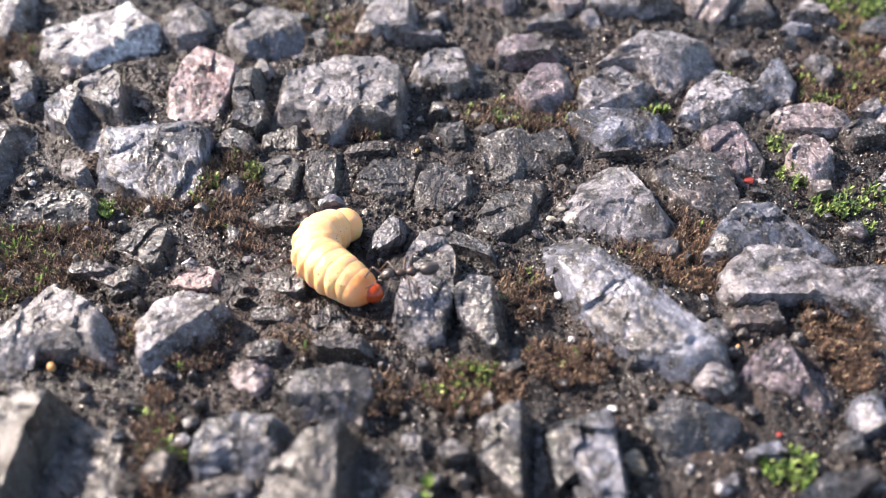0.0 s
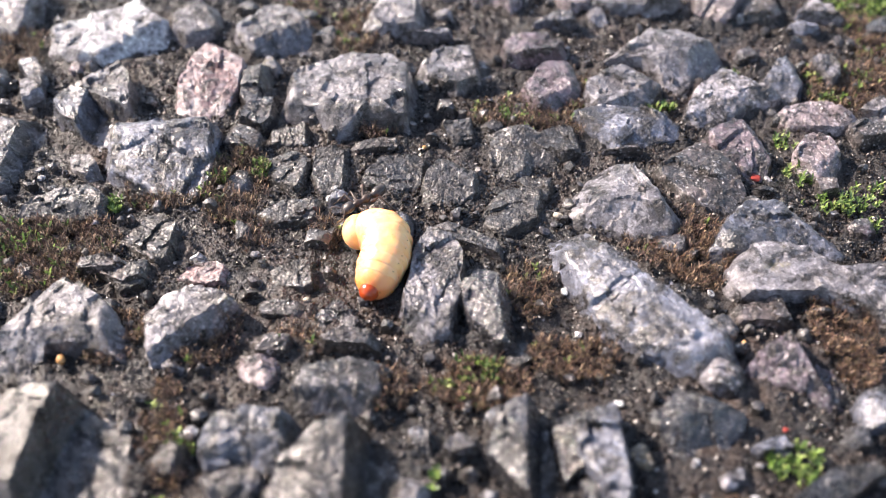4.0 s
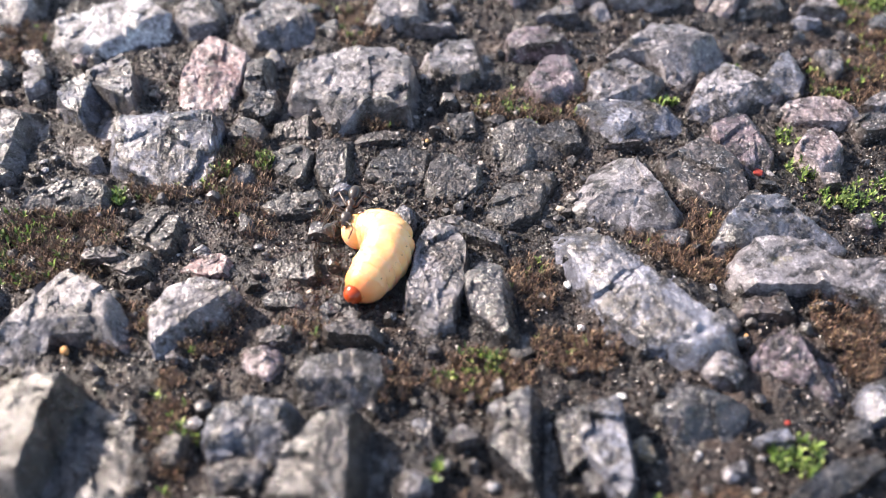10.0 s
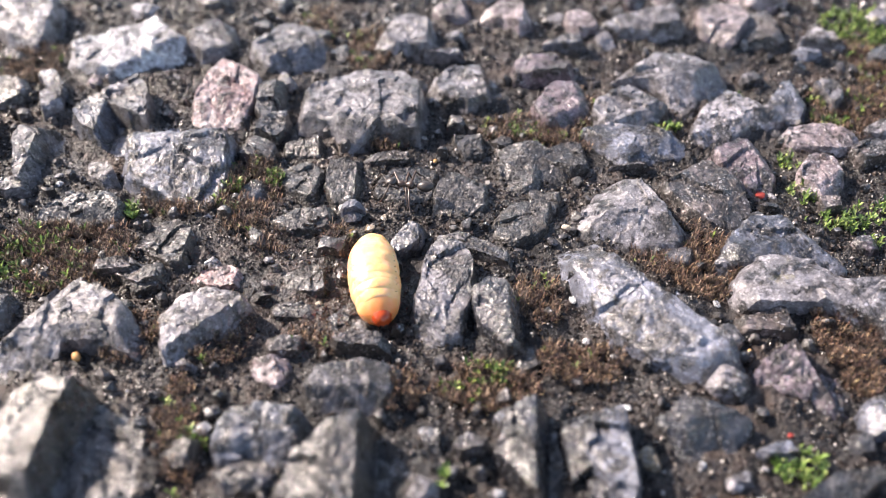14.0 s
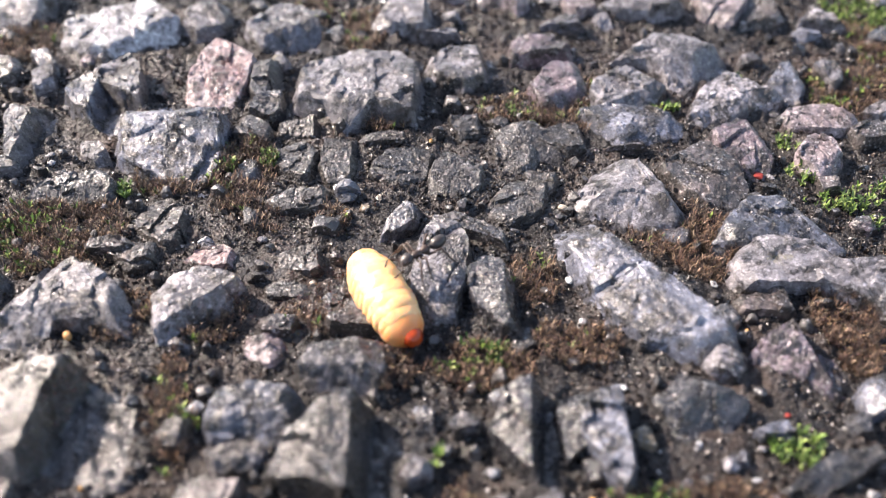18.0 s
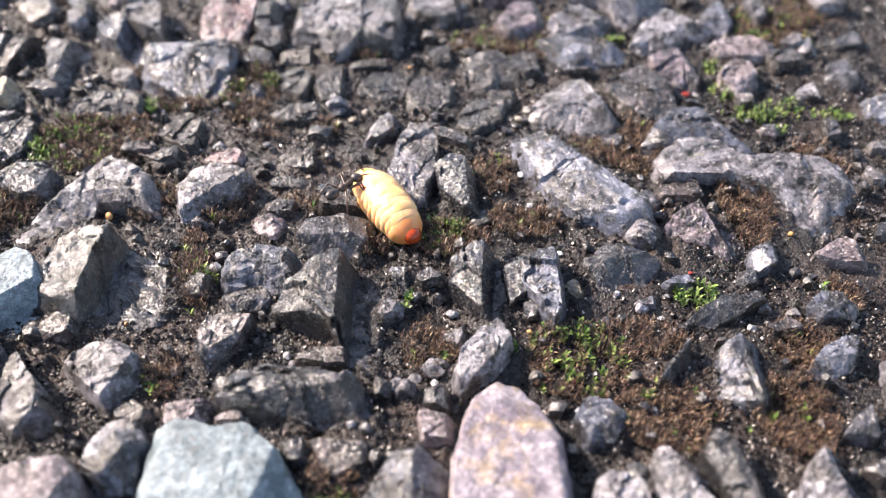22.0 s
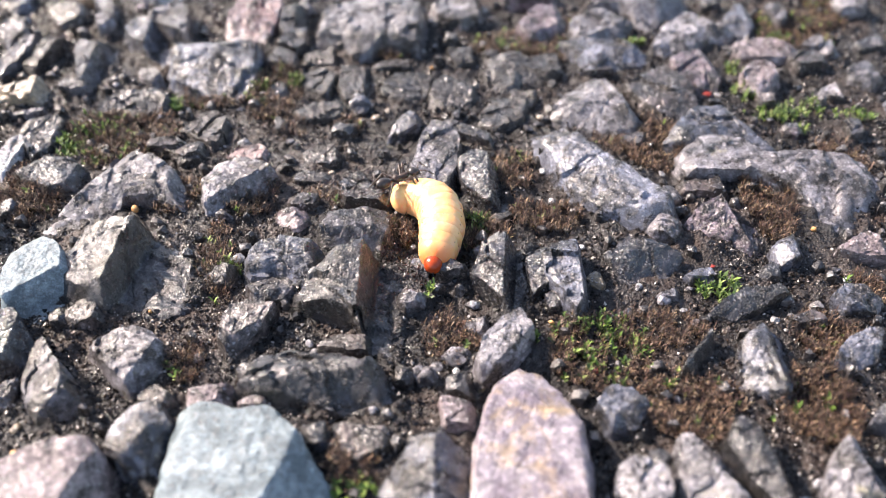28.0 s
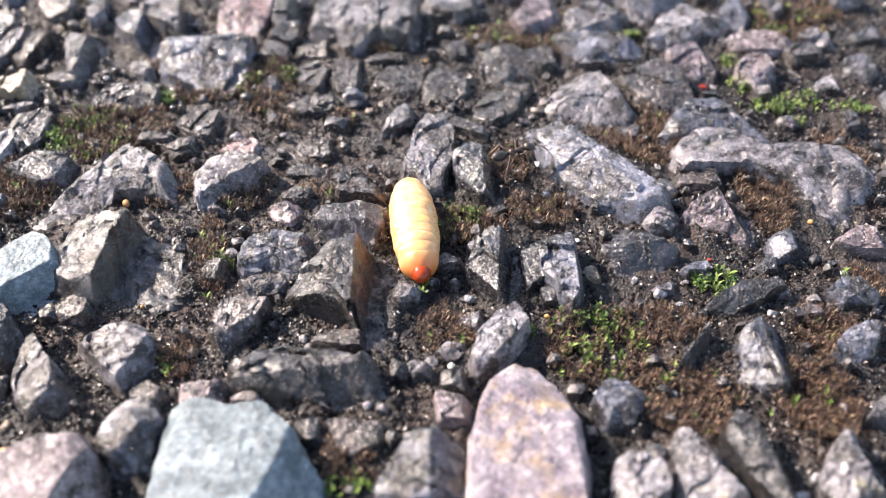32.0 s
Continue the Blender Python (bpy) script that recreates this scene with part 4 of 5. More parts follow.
def spot(field, x, y):
    i = np.clip(((np.asarray(x) - XS[EDGE]) / GRID).astype(int) + EDGE, EDGE, len(XS) - EDGE - 2)
    j = np.clip(((np.asarray(y) - YS[EDGE]) / GRID).astype(int) + EDGE, EDGE, len(YS) - EDGE - 2)
    u, v = np.clip((x - XS[i]) / GRID, 0, 1), np.clip((y - YS[j]) / GRID, 0, 1)
    return (field[j, i] * (1 - u) + field[j, i + 1] * u) * (1 - v) + (field[j + 1, i] * (1 - u) + field[j + 1, i + 1] * u) * v


def ground_z(x, y):
    return float(spot(HEIGHT, x, y))


def fill_mesh(me, verts, faces, smooth):
    """Quick filling of a large mesh from arrays, mm."""
    sides = faces.shape[1]
    me.vertices.add(len(verts))
    me.vertices.foreach_set("co", (np.asarray(verts) * MM).astype(np.float32).ravel())
    me.loops.add(faces.size)
    me.loops.foreach_set("vertex_index", faces.ravel().astype(np.int32))
    me.polygons.add(len(faces))
    me.polygons.foreach_set("loop_start", np.arange(0, faces.size, sides, dtype=np.int32))
    me.polygons.foreach_set("use_smooth", np.full(len(faces), smooth))
    me.update(calc_edges=True)
    me.validate()


gx, gy = np.meshgrid(XS, YS)
at = np.arange(gx.size).reshape(gx.shape)
fill_mesh(ground.data, np.stack([gx.ravel(), gy.ravel(), HEIGHT.ravel()], -1),
          np.stack([at[:-1, :-1], at[:-1, 1:], at[1:, 1:], at[1:, :-1]], -1).reshape(-1, 4), True)
scatter_gravel(((70, 1.0, 1.9, 0.90), (480, 0.40, 0.9, 0.85)))


def build_grit(name, count, low, more, power, material, label, seed):
    """Grains and crumbs, each a small lump of six corners, thickest in front of the eye."""
    r = np.random.RandomState(seed)
    y = r.uniform(-46, 80, count)
    x = r.uniform(-1, 1, count) * (44 + 0.30 * (y + 46))
    keep = (spot(COVER, x, y) > -0.6) & (r.random_sample(count) < spot(LOOSE, x, y))
    x, y = x[keep], y[keep]
    n = len(x)
    size = low + more * r.random_sample(n) ** power
    axes = np.linalg.qr(r.normal(size=(n, 3, 3)))[0]
    base = np.array([(1, 0, 0), (-1, 0, 0), (0, 1, 0), (0, -1, 0), (0, 0, 1), (0, 0, -1)], float)
    lump = base[None] * r.uniform(0.6, 1.35, (n, 6, 1)) + r.uniform(-0.25, 0.25, (n, 6, 3))
    lump = np.einsum("nij,njk->nik", lump, axes) * size[:, None, None]
    lump += np.stack([x, y, spot(HEIGHT, x, y) + 0.25 * size], -1)[:, None]
    tri = np.array([(0, 2, 4), (2, 1, 4), (1, 3, 4), (3, 0, 4), (2, 0, 5), (1, 2, 5), (3, 1, 5), (0, 3, 5)])
    me = bpy.data.meshes.new(name)
    fill_mesh(me, lump.reshape(-1, 3), (tri[None] + 6 * np.arange(n)[:, None, None]).reshape(-1, 3), False)
    return tagged(part(name, me, material), label, "grit", kind="stuff")


build_grit("grit", 150000, 0.05, 0.20, 5, GRIT, "fine dark and pale grit lying in the tar", 21)
build_grit("tar_crumbs", 60000, 0.08, 0.26, 2.5, CRUMB, "black crumbs of broken tar between the stones", 22)

# ---- moss ----
MOSS = {"brown": ([], []), "green": ([], [])}
moss_chance = random.Random(5)


def moss_shoot(x, y, tall, verts, faces, r, broad):
    """One shoot: a rosette of narrow, bent leaves round a short stem."""
    z, n = ground_z(x, y) - 0.05, r.randint(5, 7)
    lean = r.uniform(-0.5, 0.5), r.uniform(-0.5, 0.5)
    for k in range(n):
        a = k * 2.4 + r.uniform(-0.3, 0.3)
        level = tall * (0.10 + 0.75 * k / n)
        out, width = tall * r.uniform(0.22, 0.45), tall * r.uniform(0.06, 0.12) * broad
        rise = r.uniform(0.6, 2.0)
        ca, sa = math.cos(a), math.sin(a)
        first = len(verts)
        for along, wide, up in ((0.0, 0.5, 0.0), (0.5, 1.0, 0.6 * rise), (1.0, 0.12, 0.85 * rise)):
            for side in (-1, 1):
                d, s = out * along, width * wide * side
                verts.append((x + lean[0] * level + ca * d - sa * s, y + lean[1] * level + sa * d + ca * s, z + level + up * out))
        faces.extend([(first, first + 2, first + 3, first + 1), (first + 2, first + 4, first + 5, first + 3)])


def moss_patch(x, y, wide, deep, green, thick):
    r = moss_chance
    for _ in range(int((36.0 if green < 0.6 else 12.0) * wide * deep * thick) + 2):
        a, d = r.uniform(0, 2 * math.pi), math.sqrt(r.random()) * (0.75 + 0.35 * noise.noise(Vector((x, y, r.random()))))
        px, py = x + wide * d * math.cos(a) * 1.1, y + deep * d * math.sin(a) * 1.1
        if noise.noise(Vector((px, py, 3)) / 1.6) < -0.22 or spot(COVER, px, py) < -0.3:
            continue
        lush = r.random() < (green if green > 0.6 else 0.15 * green)
        verts, faces = MOSS["green" if lush else "brown"]
        moss_shoot(px, py, r.uniform(0.6, 1.3) * (1.05 if lush else 1.0), verts, faces, r, 1.2 if lush else 0.42)


moss_patch(-59.5, 52.2, 5.5, 8.2, 0.05, 1)
moss_patch(-33.0, 1.0, 4.0, 4.5, 0.02, 1)
moss_patch(-45.2, 14.4, 6.9, 4.5, 0.18, 1.2)
moss_patch(-32.0, 23.0, 6.0, 4.4, 0.08, 1)
moss_patch(-24.5, 26.3, 4.1, 4.6, 0.25, 0.8)
moss_patch(-20.9, 62.2, 3.3, 10.6, 0.2, 0.8)
moss_patch(-13.1, 57.4, 4.1, 8.3, 0.3, 0.9)
moss_patch(8.6, 37.2, 7.2, 3.9, 0.3, 1)
moss_patch(-8.7, 34.5, 4.3, 2.7, 0.2, 0.8)
moss_patch(-14.3, 0.8, 3.4, 2.3, 0.05, 0.7)
moss_patch(8.0, 6.6, 3.2, 5.2, 0.1, 1)
moss_patch(10.8, -1.9, 3.9, 3.0, 0.08, 1)
moss_patch(2.4, -5.1, 7.0, 4.3, 0.15, 1)
moss_patch(25.5, 12.0, 4.9, 5.7, 0.03, 1)
moss_patch(38.1, 1.0, 3.9, 8.4, 0, 1.2)
moss_patch(58.0, 53.6, 3.6, 11.8, 0.2, 0.9)
moss_patch(-26.3, -8.8, 2.1, 5.6, 0.15, 0.9)
moss_patch(-13.4, 15.7, 2.5, 2.9, 0.1, 0.6)
moss_patch(13.5, 35.4, 4.3, 5.1, 0.15, 0.6)
moss_patch(-21.0, 15.6, 2.5, 2.9, 0.05, 0.5)
moss_patch(-50.6, 1.2, 5.5, 6.6, 0.03, 1.1)
moss_patch(-24.3, 1.7, 4.1, 5.2, 0.03, 1)
moss_patch(15.9, -23.1, 5.7, 5.6, 0.5, 1)
moss_patch(22.6, -19.9, 5.3, 3.3, 0.03, 0.9)
moss_patch(23.9, -29.8, 6.0, 5.1, 0.05, 1)
moss_patch(36.3, -29.5, 5.9, 7.5, 0.04, 1)
moss_patch(39.2, -20.7, 5.2, 5.1, 0.03, 1)
moss_patch(12.5, -1.8, 4.7, 3.7, 0.06, 0.8)
moss_patch(0.9, -21.5, 3.5, 4.1, 0.04, 0.8)
moss_patch(-25.6, -25.9, 2.3, 3.5, 0.15, 0.9)
moss_patch(-24.3, -12.8, 1.9, 5.7, 0.3, 1)
moss_patch(24.5, 13.8, 5.9, 5.2, 0.03, 0.9)
moss_patch(-5.9, -5.8, 3.3, 4.1, 0.04, 0.8)
moss_patch(-24.9, 22.2, 4.7, 7.4, 0.2, 0.8)
moss_patch(-41.9, 12.6, 8.2, 8.2, 0.2, 1)
moss_patch(45.3, -14.0, 3.0, 3.7, 0.03, 0.8)
moss_patch(-12.2, -28.5, 3.3, 1.4, 0.03, 0.5)
moss_patch(-8.0, -37.7, 3.1, 3.1, 0.05, 0.7)
moss_patch(15.1, 41.6, 5.1, 5.3, 0.15, 0.7)
moss_patch(51.1, 42.2, 6.8, 7.3, 0.2, 0.9)
moss_patch(48.7, 9.4, 4.3, 5.1, 0.03, 0.7)
moss_patch(-48.4, 13.0, 3.1, 2.0, 0.9, 0.8)
moss_patch(-44.9, 14.4, 1.9, 1.8, 0.8, 0.7)
moss_patch(-42.6, 50.2, 1.1, 1.8, 1, 1.5)
moss_patch(-37.3, 19.8, 0.7, 1.1, 1, 1.5)
moss_patch(-26.1, 23.6, 0.9, 1.5, 0.9, 1.2)
moss_patch(-21.9, 26.9, 1.4, 2.0, 0.9, 1)
moss_patch(2.6, -3.4, 2.2, 2.2, 1, 1)
moss_patch(59.1, 64.9, 5.1, 5.5, 0.9, 1)
moss_patch(36.7, 46.1, 1.5, 1.3, 0.9, 1)
moss_patch(40.2, 31.0, 1.4, 2.2, 0.9, 1)
moss_patch(40.3, 24.9, 2.7, 2.9, 0.9, 0.6)
moss_patch(43.1, 19.7, 4.5, 1.9, 0.9, 0.45)
moss_patch(45.7, 16.4, 1.3, 1.4, 1, 1)
moss_patch(26.2, 38.1, 2.9, 1.3, 0.7, 1)
moss_patch(49.2, 39.6, 2.2, 1.2, 0.7, 1)
moss_patch(-48.7, 10.5, 2.2, 2.4, 0.9, 1)
moss_patch(16.1, -20.4, 3.5, 2.0, 0.95, 1)
moss_patch(15.2, -24.3, 2.8, 2.0, 0.9, 1)
moss_patch(19.5, -22.5, 1.1, 1.1, 1, 1)
moss_patch(29.5, -13.9, 2.6, 2.4, 1, 1)
moss_patch(22.4, -27.9, 0.7, 0.7, 1, 1.5)
moss_patch(31.3, -31.3, 0.6, 1.0, 1, 1.2)
moss_patch(36.8, -29.9, 0.5, 0.6, 1, 1.2)
moss_patch(-7.7, -40.2, 2.5, 1.2, 0.9, 1)
moss_patch(-23.8, -12.9, 1.3, 2.6, 0.8, 0.8)
moss_patch(45.9, 20.7, 5.3, 2.6, 0.9, 0.3)
moss_patch(-1.5, -15.8, 0.5, 1.0, 1, 1.5)
moss_patch(53.8, 19.5, 3.8, 2.0, 0.9, 0.4)
moss_patch(-37.7, 19.9, 0.9, 1.7, 1, 1.3)
moss_patch(9.0, -22.1, 1.2, 1.1, 0.8, 0.8)
tagged(part("moss", solid("moss", *MOSS["brown"]), BROWN_LEAF), "dry rusty-brown moss growing between the stones", "moss", kind="stuff")
tagged(part("green_moss", solid("green_moss", *MOSS["green"]), GREEN_LEAF), "bright green moss tips between the stones", "moss", kind="stuff")

# ---- small bits ----
BIT = {"w": (STONE["w"], "white_pebble", "small white pebble lying in the grit", "pebble"), "o": (ORANGE, "seed_husk", "small orange-brown husk on the moss", "husk"),
       "R": (RED, "red_flake", "small red flake among the stones", "flake"), "y": (STONE["y"], "yellow_pebble", "small yellowish pebble in the tar", "pebble"), "g": (STONE["l"], "grey_pebble", "small grey pebble between the stones", "pebble"),
       "e": (STONE["e"], "blue_pebble", "small blue-grey pebble between the stones", "pebble"), "m": (STONE["m"], "pink_pebble", "small dusty pink pebble in the grit", "pebble"),
       "l": (STONE["l"], "pale_chip", "pale chip of stone lying in the tar", "chip")}


def bit(x, y, kind, size):
    r = random.Random(int(x * 91 + y * 37))
    bm = bmesh.new()
    bmesh.ops.create_icosphere(bm, subdivisions=2, radius=1)
    flats = [Vector((r.uniform(-1, 1), r.uniform(-1, 1), r.uniform(-0.4, 1))).normalized() for _ in range(7)]
    stretch = r.uniform(0.9, 1.25), r.uniform(0.7, 0.95), 0.32 if kind == "R" else r.uniform(0.5, 0.7)
    for v in bm.verts:
        for way in flats:
            v.co -= max(0.0, v.co.dot(way) - 0.72) * way
        v.co *= 0.55 * size * MM * (1 + 0.22 * noise.noise(v.co * 1.9 + Vector((x, y, 0))))
        v.co.x, v.co.y, v.co.z = v.co.x * stretch[0] * (0.5 if kind == "o" else 1), v.co.y * stretch[1], v.co.z * stretch[2]
    me = bpy.data.meshes.new("bit")
    bm.to_mesh(me)
    bm.free()
    me.polygons.foreach_set("use_smooth", [kind == "o"] * len(me.polygons))
    material, name, label, category = BIT[kind]
    ob = tagged(part(name, me, material), label, category)
    ob.matrix_world = pose(x * MM, y * MM, (ground_z(x, y) + 0.14 * size + 0.10) * MM, r.uniform(-20, 20), r.uniform(-20, 20), r.uniform(0, 180))


bit(-12.1, 19.6, 'e', 2.2)
bit(11.6, 6.9, 'w', 1.0)
bit(26.3, 6.2, 'w', .8)
bit(-25.7, 19.4, 'o', 1.3)
bit(35.1, 24.3, 'R', 1.3)
bit(36.5, 24.0, 'w', .9)
bit(-12.1, 17.4, 'o', 1.0)
bit(-3.0, 30.2, 'o', .8)
bit(29.6, -10.3, 'R', .6)
bit(3.0, -16.6, 'w', 1.4)
bit(-23.3, -10.7, 'w', 1.6)
bit(12.5, 1.2, 'w', .9)
bit(-37.1, -2.2, 'o', 1.4)
bit(-30.8, -19.3, 'o', .6)
bit(15.4, -24.5, 'o', .6)
bit(34.5, -18.6, 'w', 1.0)
bit(36.4, -17.9, 'w', .8)
bit(-39.7, -34.4, 'y', 1.4)
bit(-6.4, -31.7, 'w', 1.1)
bit(-39.7, -30.7, 'w', .7)
bit(-47.6, 26.1, 'w', .9)
bit(6.7, 36.3, 'w', .8)
bit(-13.4, 20.7, 'w', 1.2)
bit(-10.1, 17.4, 'y', 1.3)
bit(26.4, -14.1, 'w', .7)
bit(21.0, -13.8, 'w', .9)
bit(24.3, -1.5, 'w', .7)
bit(15.3, -7.2, 'w', .9)
bit(-13.0, 22.3, 'w', 1.0)
bit(-20.8, 12.6, 'g', 1.3)
bit(-26.4, 11.4, 'w', 1.3)
bit(-8.7, 19.9, 'y', .9)
bit(-47.2, 25.0, 'w', .9)
bit(-38.9, 17.2, 'g', 1.0)
bit(6.4, 14.4, 'g', 1.0)
bit(11.5, 16.6, 'g', 1.1)
bit(10.2, 15.7, 'g', 1.3)
bit(11.9, 17.8, 'y', 1.1)
bit(12.6, -1.1, 'y', 1.1)
bit(28.0, -1.0, 'o', 1.2)
bit(-9.5, 1.2, 'w', .9)
bit(-14.6, 5.7, 'y', .8)
bit(-9.3, -0.3, 'y', .7)
bit(6.1, 35.0, 'w', .9)
bit(30.2, 45.2, 'g', 1.0)
bit(13.9, -3.9, 'y', 1.0)
bit(-13.7, -22.8, 'w', .9)
bit(-13.0, -23.7, 'g', .9)
bit(1.1, -24.7, 'g', 2.6)
bit(3.6, -25.4, 'w', 1.0)
bit(1.4, -26.1, 'w', .9)
bit(-2.5, -26.7, 'g', 2.2)
bit(-0.6, -25.5, 'g', 1.6)
bit(-38.8, -37.2, 'o', 1.4)
bit(-24.5, -24.9, 'g', 1.6)
bit(-33.2, -23.6, 'w', 1.0)
bit(-32.2, -25.1, 'g', 1.2)
bit(-35.8, -23.6, 'g', 1.0)
bit(32.2, 6.5, 'w', .9)
bit(42.3, -4.0, 'o', 1.0)
bit(32.1, -40.4, 'w', 1.4)
bit(33.4, -39.2, 'w', 1.2)
bit(19.3, -17.7, 'g', 1.4)
bit(23.4, -15.6, 'l', 1.8)
bit(43.7, -12.4, 'w', 1.0)
bit(43.0, -10.7, 'e', 1.1)
bit(25.3, -17.1, 'w', .8)
bit(26.1, -19.2, 'm', 1.1)
bit(17.8, -18.5, 'w', .8)
bit(11.2, -19.5, 'o', .8)
bit(15.3, -25.9, 'R', .8)
bit(15.5, -29.8, 'w', 1.0)
bit(22.8, -29.3, 'w', 1.0)
bit(10.9, -34.2, 'g', 1.0)
bit(-26.4, -7.3, 'w', .7)

# ---- the grub ----
RINGS = 12
grub = tagged(new("grub"), "fat cream-coloured grub with an orange-red head", "grub")
GIRTH = [0.68, 0.84, 0.93, 0.98, 1.0, 1.0, 1.0, 0.99, 0.96, 0.92, 0.84, 0.70]
FAT = 2.68


def lathe(profile, around, wobble=0.0, seed=0, lift=1.0, folds=0.0):
    """A body turned round the x axis from pairs of (x, radius), mm."""
    verts, faces = [], []
    for x, rad in profile:
        for k in range(around):
            a = 2 * math.pi * k / around
            q = 1 + wobble * noise.noise(Vector((x * 0.9 + seed * 3.1, 2.1 * math.cos(a), 2.1 * math.sin(a)))) - folds * (0.05 + 0.95 * math.cos(a) ** 8) * x * x
            verts.append((x, rad * q * math.cos(a), lift * rad * q * math.sin(a)))
    for j in range(len(profile) - 1):
        for k in range(around):
            a, b = j * around + k, j * around + (k + 1) % around
            faces.append((a, a + around, b + around, b))
    return verts, faces


def ball(length, rad, steps=10):
    return [(-length * math.cos(math.pi * k / steps), max(0.001, rad * math.sin(math.pi * k / steps))) for k in range(steps + 1)]


def thick(place):
    """The grub's radius anywhere along its rings, mm."""
    return FAT * float(np.interp(place, range(RINGS), GIRTH))


segments = []
for k in range(RINGS):
    half = 1.0
    shape = [(half * u, thick(k + half * u / 1.05) * (1 - 0.10 * u ** 4) * (1 if abs(u) < 0.99 else 0.6)) for u in np.linspace(-1, 1, 15)]
    if k == 0:
        shape = ball(1.75, thick(0.25), 16)
    if k == RINGS - 1:
        shape = [(-1.0 + 2.3 * u, thick(k - 0.9) * 0.98 * (1 - 0.64 * u ** 2.3)) for u in np.linspace(0, 1, 16)] + [(1.42, 0.55), (1.45, 0.01)]
    seg = part("segment", solid("segment", *lathe(shape, 48, 0.05, 0.3048 * k, 1.0, 0.0 if k in (0, RINGS - 1) else 0.30)),
               GRUB_FRONT if k == RINGS - 1 else GRUB_SKIN, grub)
    if 0 < k < RINGS - 1:
        for side in (-1, 1):
            dot = part("spiracle", solid("spiracle", *lathe(ball(0.07, 0.07, 6), 8)), SPOT, seg)
            dot.location = (0, side * thick(k) * 0.82 * MM, thick(k) * 0.57 * MM)
    segments.append(seg)
grub_head = part("head", solid("head", *lathe(ball(1.12, 1.05, 12), 28, 0.03, 5)), GRUB_HEAD, grub, "glossy orange-red head capsule")
for side in (-1, 1):
    jaw = part("mandible", solid("mandible", *lathe(ball(0.35, 0.16, 6), 10)), JAW, grub_head)
    jaw.matrix_basis = pose(0.92 * MM, side * 0.30 * MM, -0.15 * MM, 0, 0, -side * 35)
segments.append(grub_head)

# ---- the ant ----
ANT = 1.18 * MM
def ant_solid(name, verts, faces):
    return solid(name, np.asarray([tuple(v) for v in verts]) * (ANT / MM), faces)


ant = tagged(new("ant"), "small glossy black ant with long thin legs", "ant")
part("thorax", ant_solid("thorax", *lathe([(-0.95, 0.02), (-0.88, 0.26), (-0.65, 0.43), (-0.4, 0.43), (-0.15, 0.25), (0.0, 0.21), (0.25, 0.33), (0.55, 0.35), (0.85, 0.22), (0.98, 0.12)], 20, 0.05)), ANT_LIMB, ant)
waist = part("petiole", ant_solid("petiole", *lathe([(-0.22, 0.05), (-0.1, 0.11), (0.05, 0.17), (0.2, 0.06)], 14, 0, 0, 1.5)), ANT_SHELL, ant)
waist.location = (-1.05 * ANT, 0, 0.05 * ANT)
gaster = part("gaster", ant_solid("gaster", *lathe(ball(0.84, 0.54, 14), 26)), ANT_GASTER, ant, "rounded dull black gaster")
gaster.matrix_basis = pose(-1.94 * ANT, 0, 0.05 * ANT, 0, 8, 0)
ant_head = part("head", ant_solid("head", *lathe([(-0.66, 0.05), (-0.58, 0.42), (-0.25, 0.56), (0.12, 0.53), (0.48, 0.36), (0.70, 0.08)], 22, 0, 0, 0.78)), ANT_SHELL, ant)
ant_head.matrix_basis = pose(1.55 * ANT, 0, 0.02 * ANT, 0, 22, 0)


def limb(points, radii, name):
    """A thin jointed limb along a few joints, mm."""
    verts, faces = [], []
    for k, (p, rad) in enumerate(zip(points, radii)):
        a, b = Vector(points[max(0, k - 1)]), Vector(points[min(len(points) - 1, k + 1)])
        turn = (b - a).to_track_quat("X", "Z").to_matrix()
        for i in range(8):
            q = 2 * math.pi * i / 8
            verts.append(Vector(p) + turn @ Vector((0, rad * math.cos(q), rad * math.sin(q))))
    for k in range(len(points) - 1):
        for i in range(8):
            a, b = k * 8 + i, k * 8 + (i + 1) % 8
            faces.append((a, a + 8, b + 8, b))
    return ant_solid(name, [tuple(v) for v in verts], faces)


for side in (-1, 1):
    eye = part("eye", ant_solid("eye", *lathe(ball(0.10, 0.09, 6), 10)), JAW, ant_head)
    eye.location = (0.08 * ANT, side * 0.45 * ANT, 0.22 * ANT)
    feeler = part("antenna", limb([(0, 0, 0), (0.35, side * 0.55, 0.30), (0.6, side * 0.75, 0.30), (1.0, side * 0.62, 0.05), (1.55, side * 0.45, -0.15)], (0.06, 0.055, 0.06, 0.07, 0.06), "antenna"), ANT_LIMB, ant_head)
    feeler.location = (0.42 * ANT, side * 0.18 * ANT, 0.28 * ANT)
    jaw = part("mandible", limb([(0, 0, 0), (0.18, side * 0.06, 0), (0.32, -side * 0.10, 0)], (0.08, 0.07, 0.02), "mandible"), ANT_LIMB, ant_head)
    jaw.location = (0.58 * ANT, side * 0.18 * ANT, -0.10 * ANT)
legs = []
for row, (x, ahead, reach) in enumerate(((0.55, 1.15, 1.9), (0.15, 0.0, 2.1), (-0.35, -1.45, 2.3))):
    for side in (-1, 1):
        leg = part("leg", limb([(0, 0, 0), (0.1 * ahead, side * 0.30, -0.12), (0.5 * ahead, side * 0.5 * reach, 0.62), (0.85 * ahead, side * 0.82 * reach, -0.55), (1.15 * ahead, side * 1.02 * reach, -1.15)],
                               (0.12, 0.13, 0.11, 0.075, 0.045), "leg"), ANT_LIMB, ant)
        legs.append((leg, x, side * 0.2, row, side))


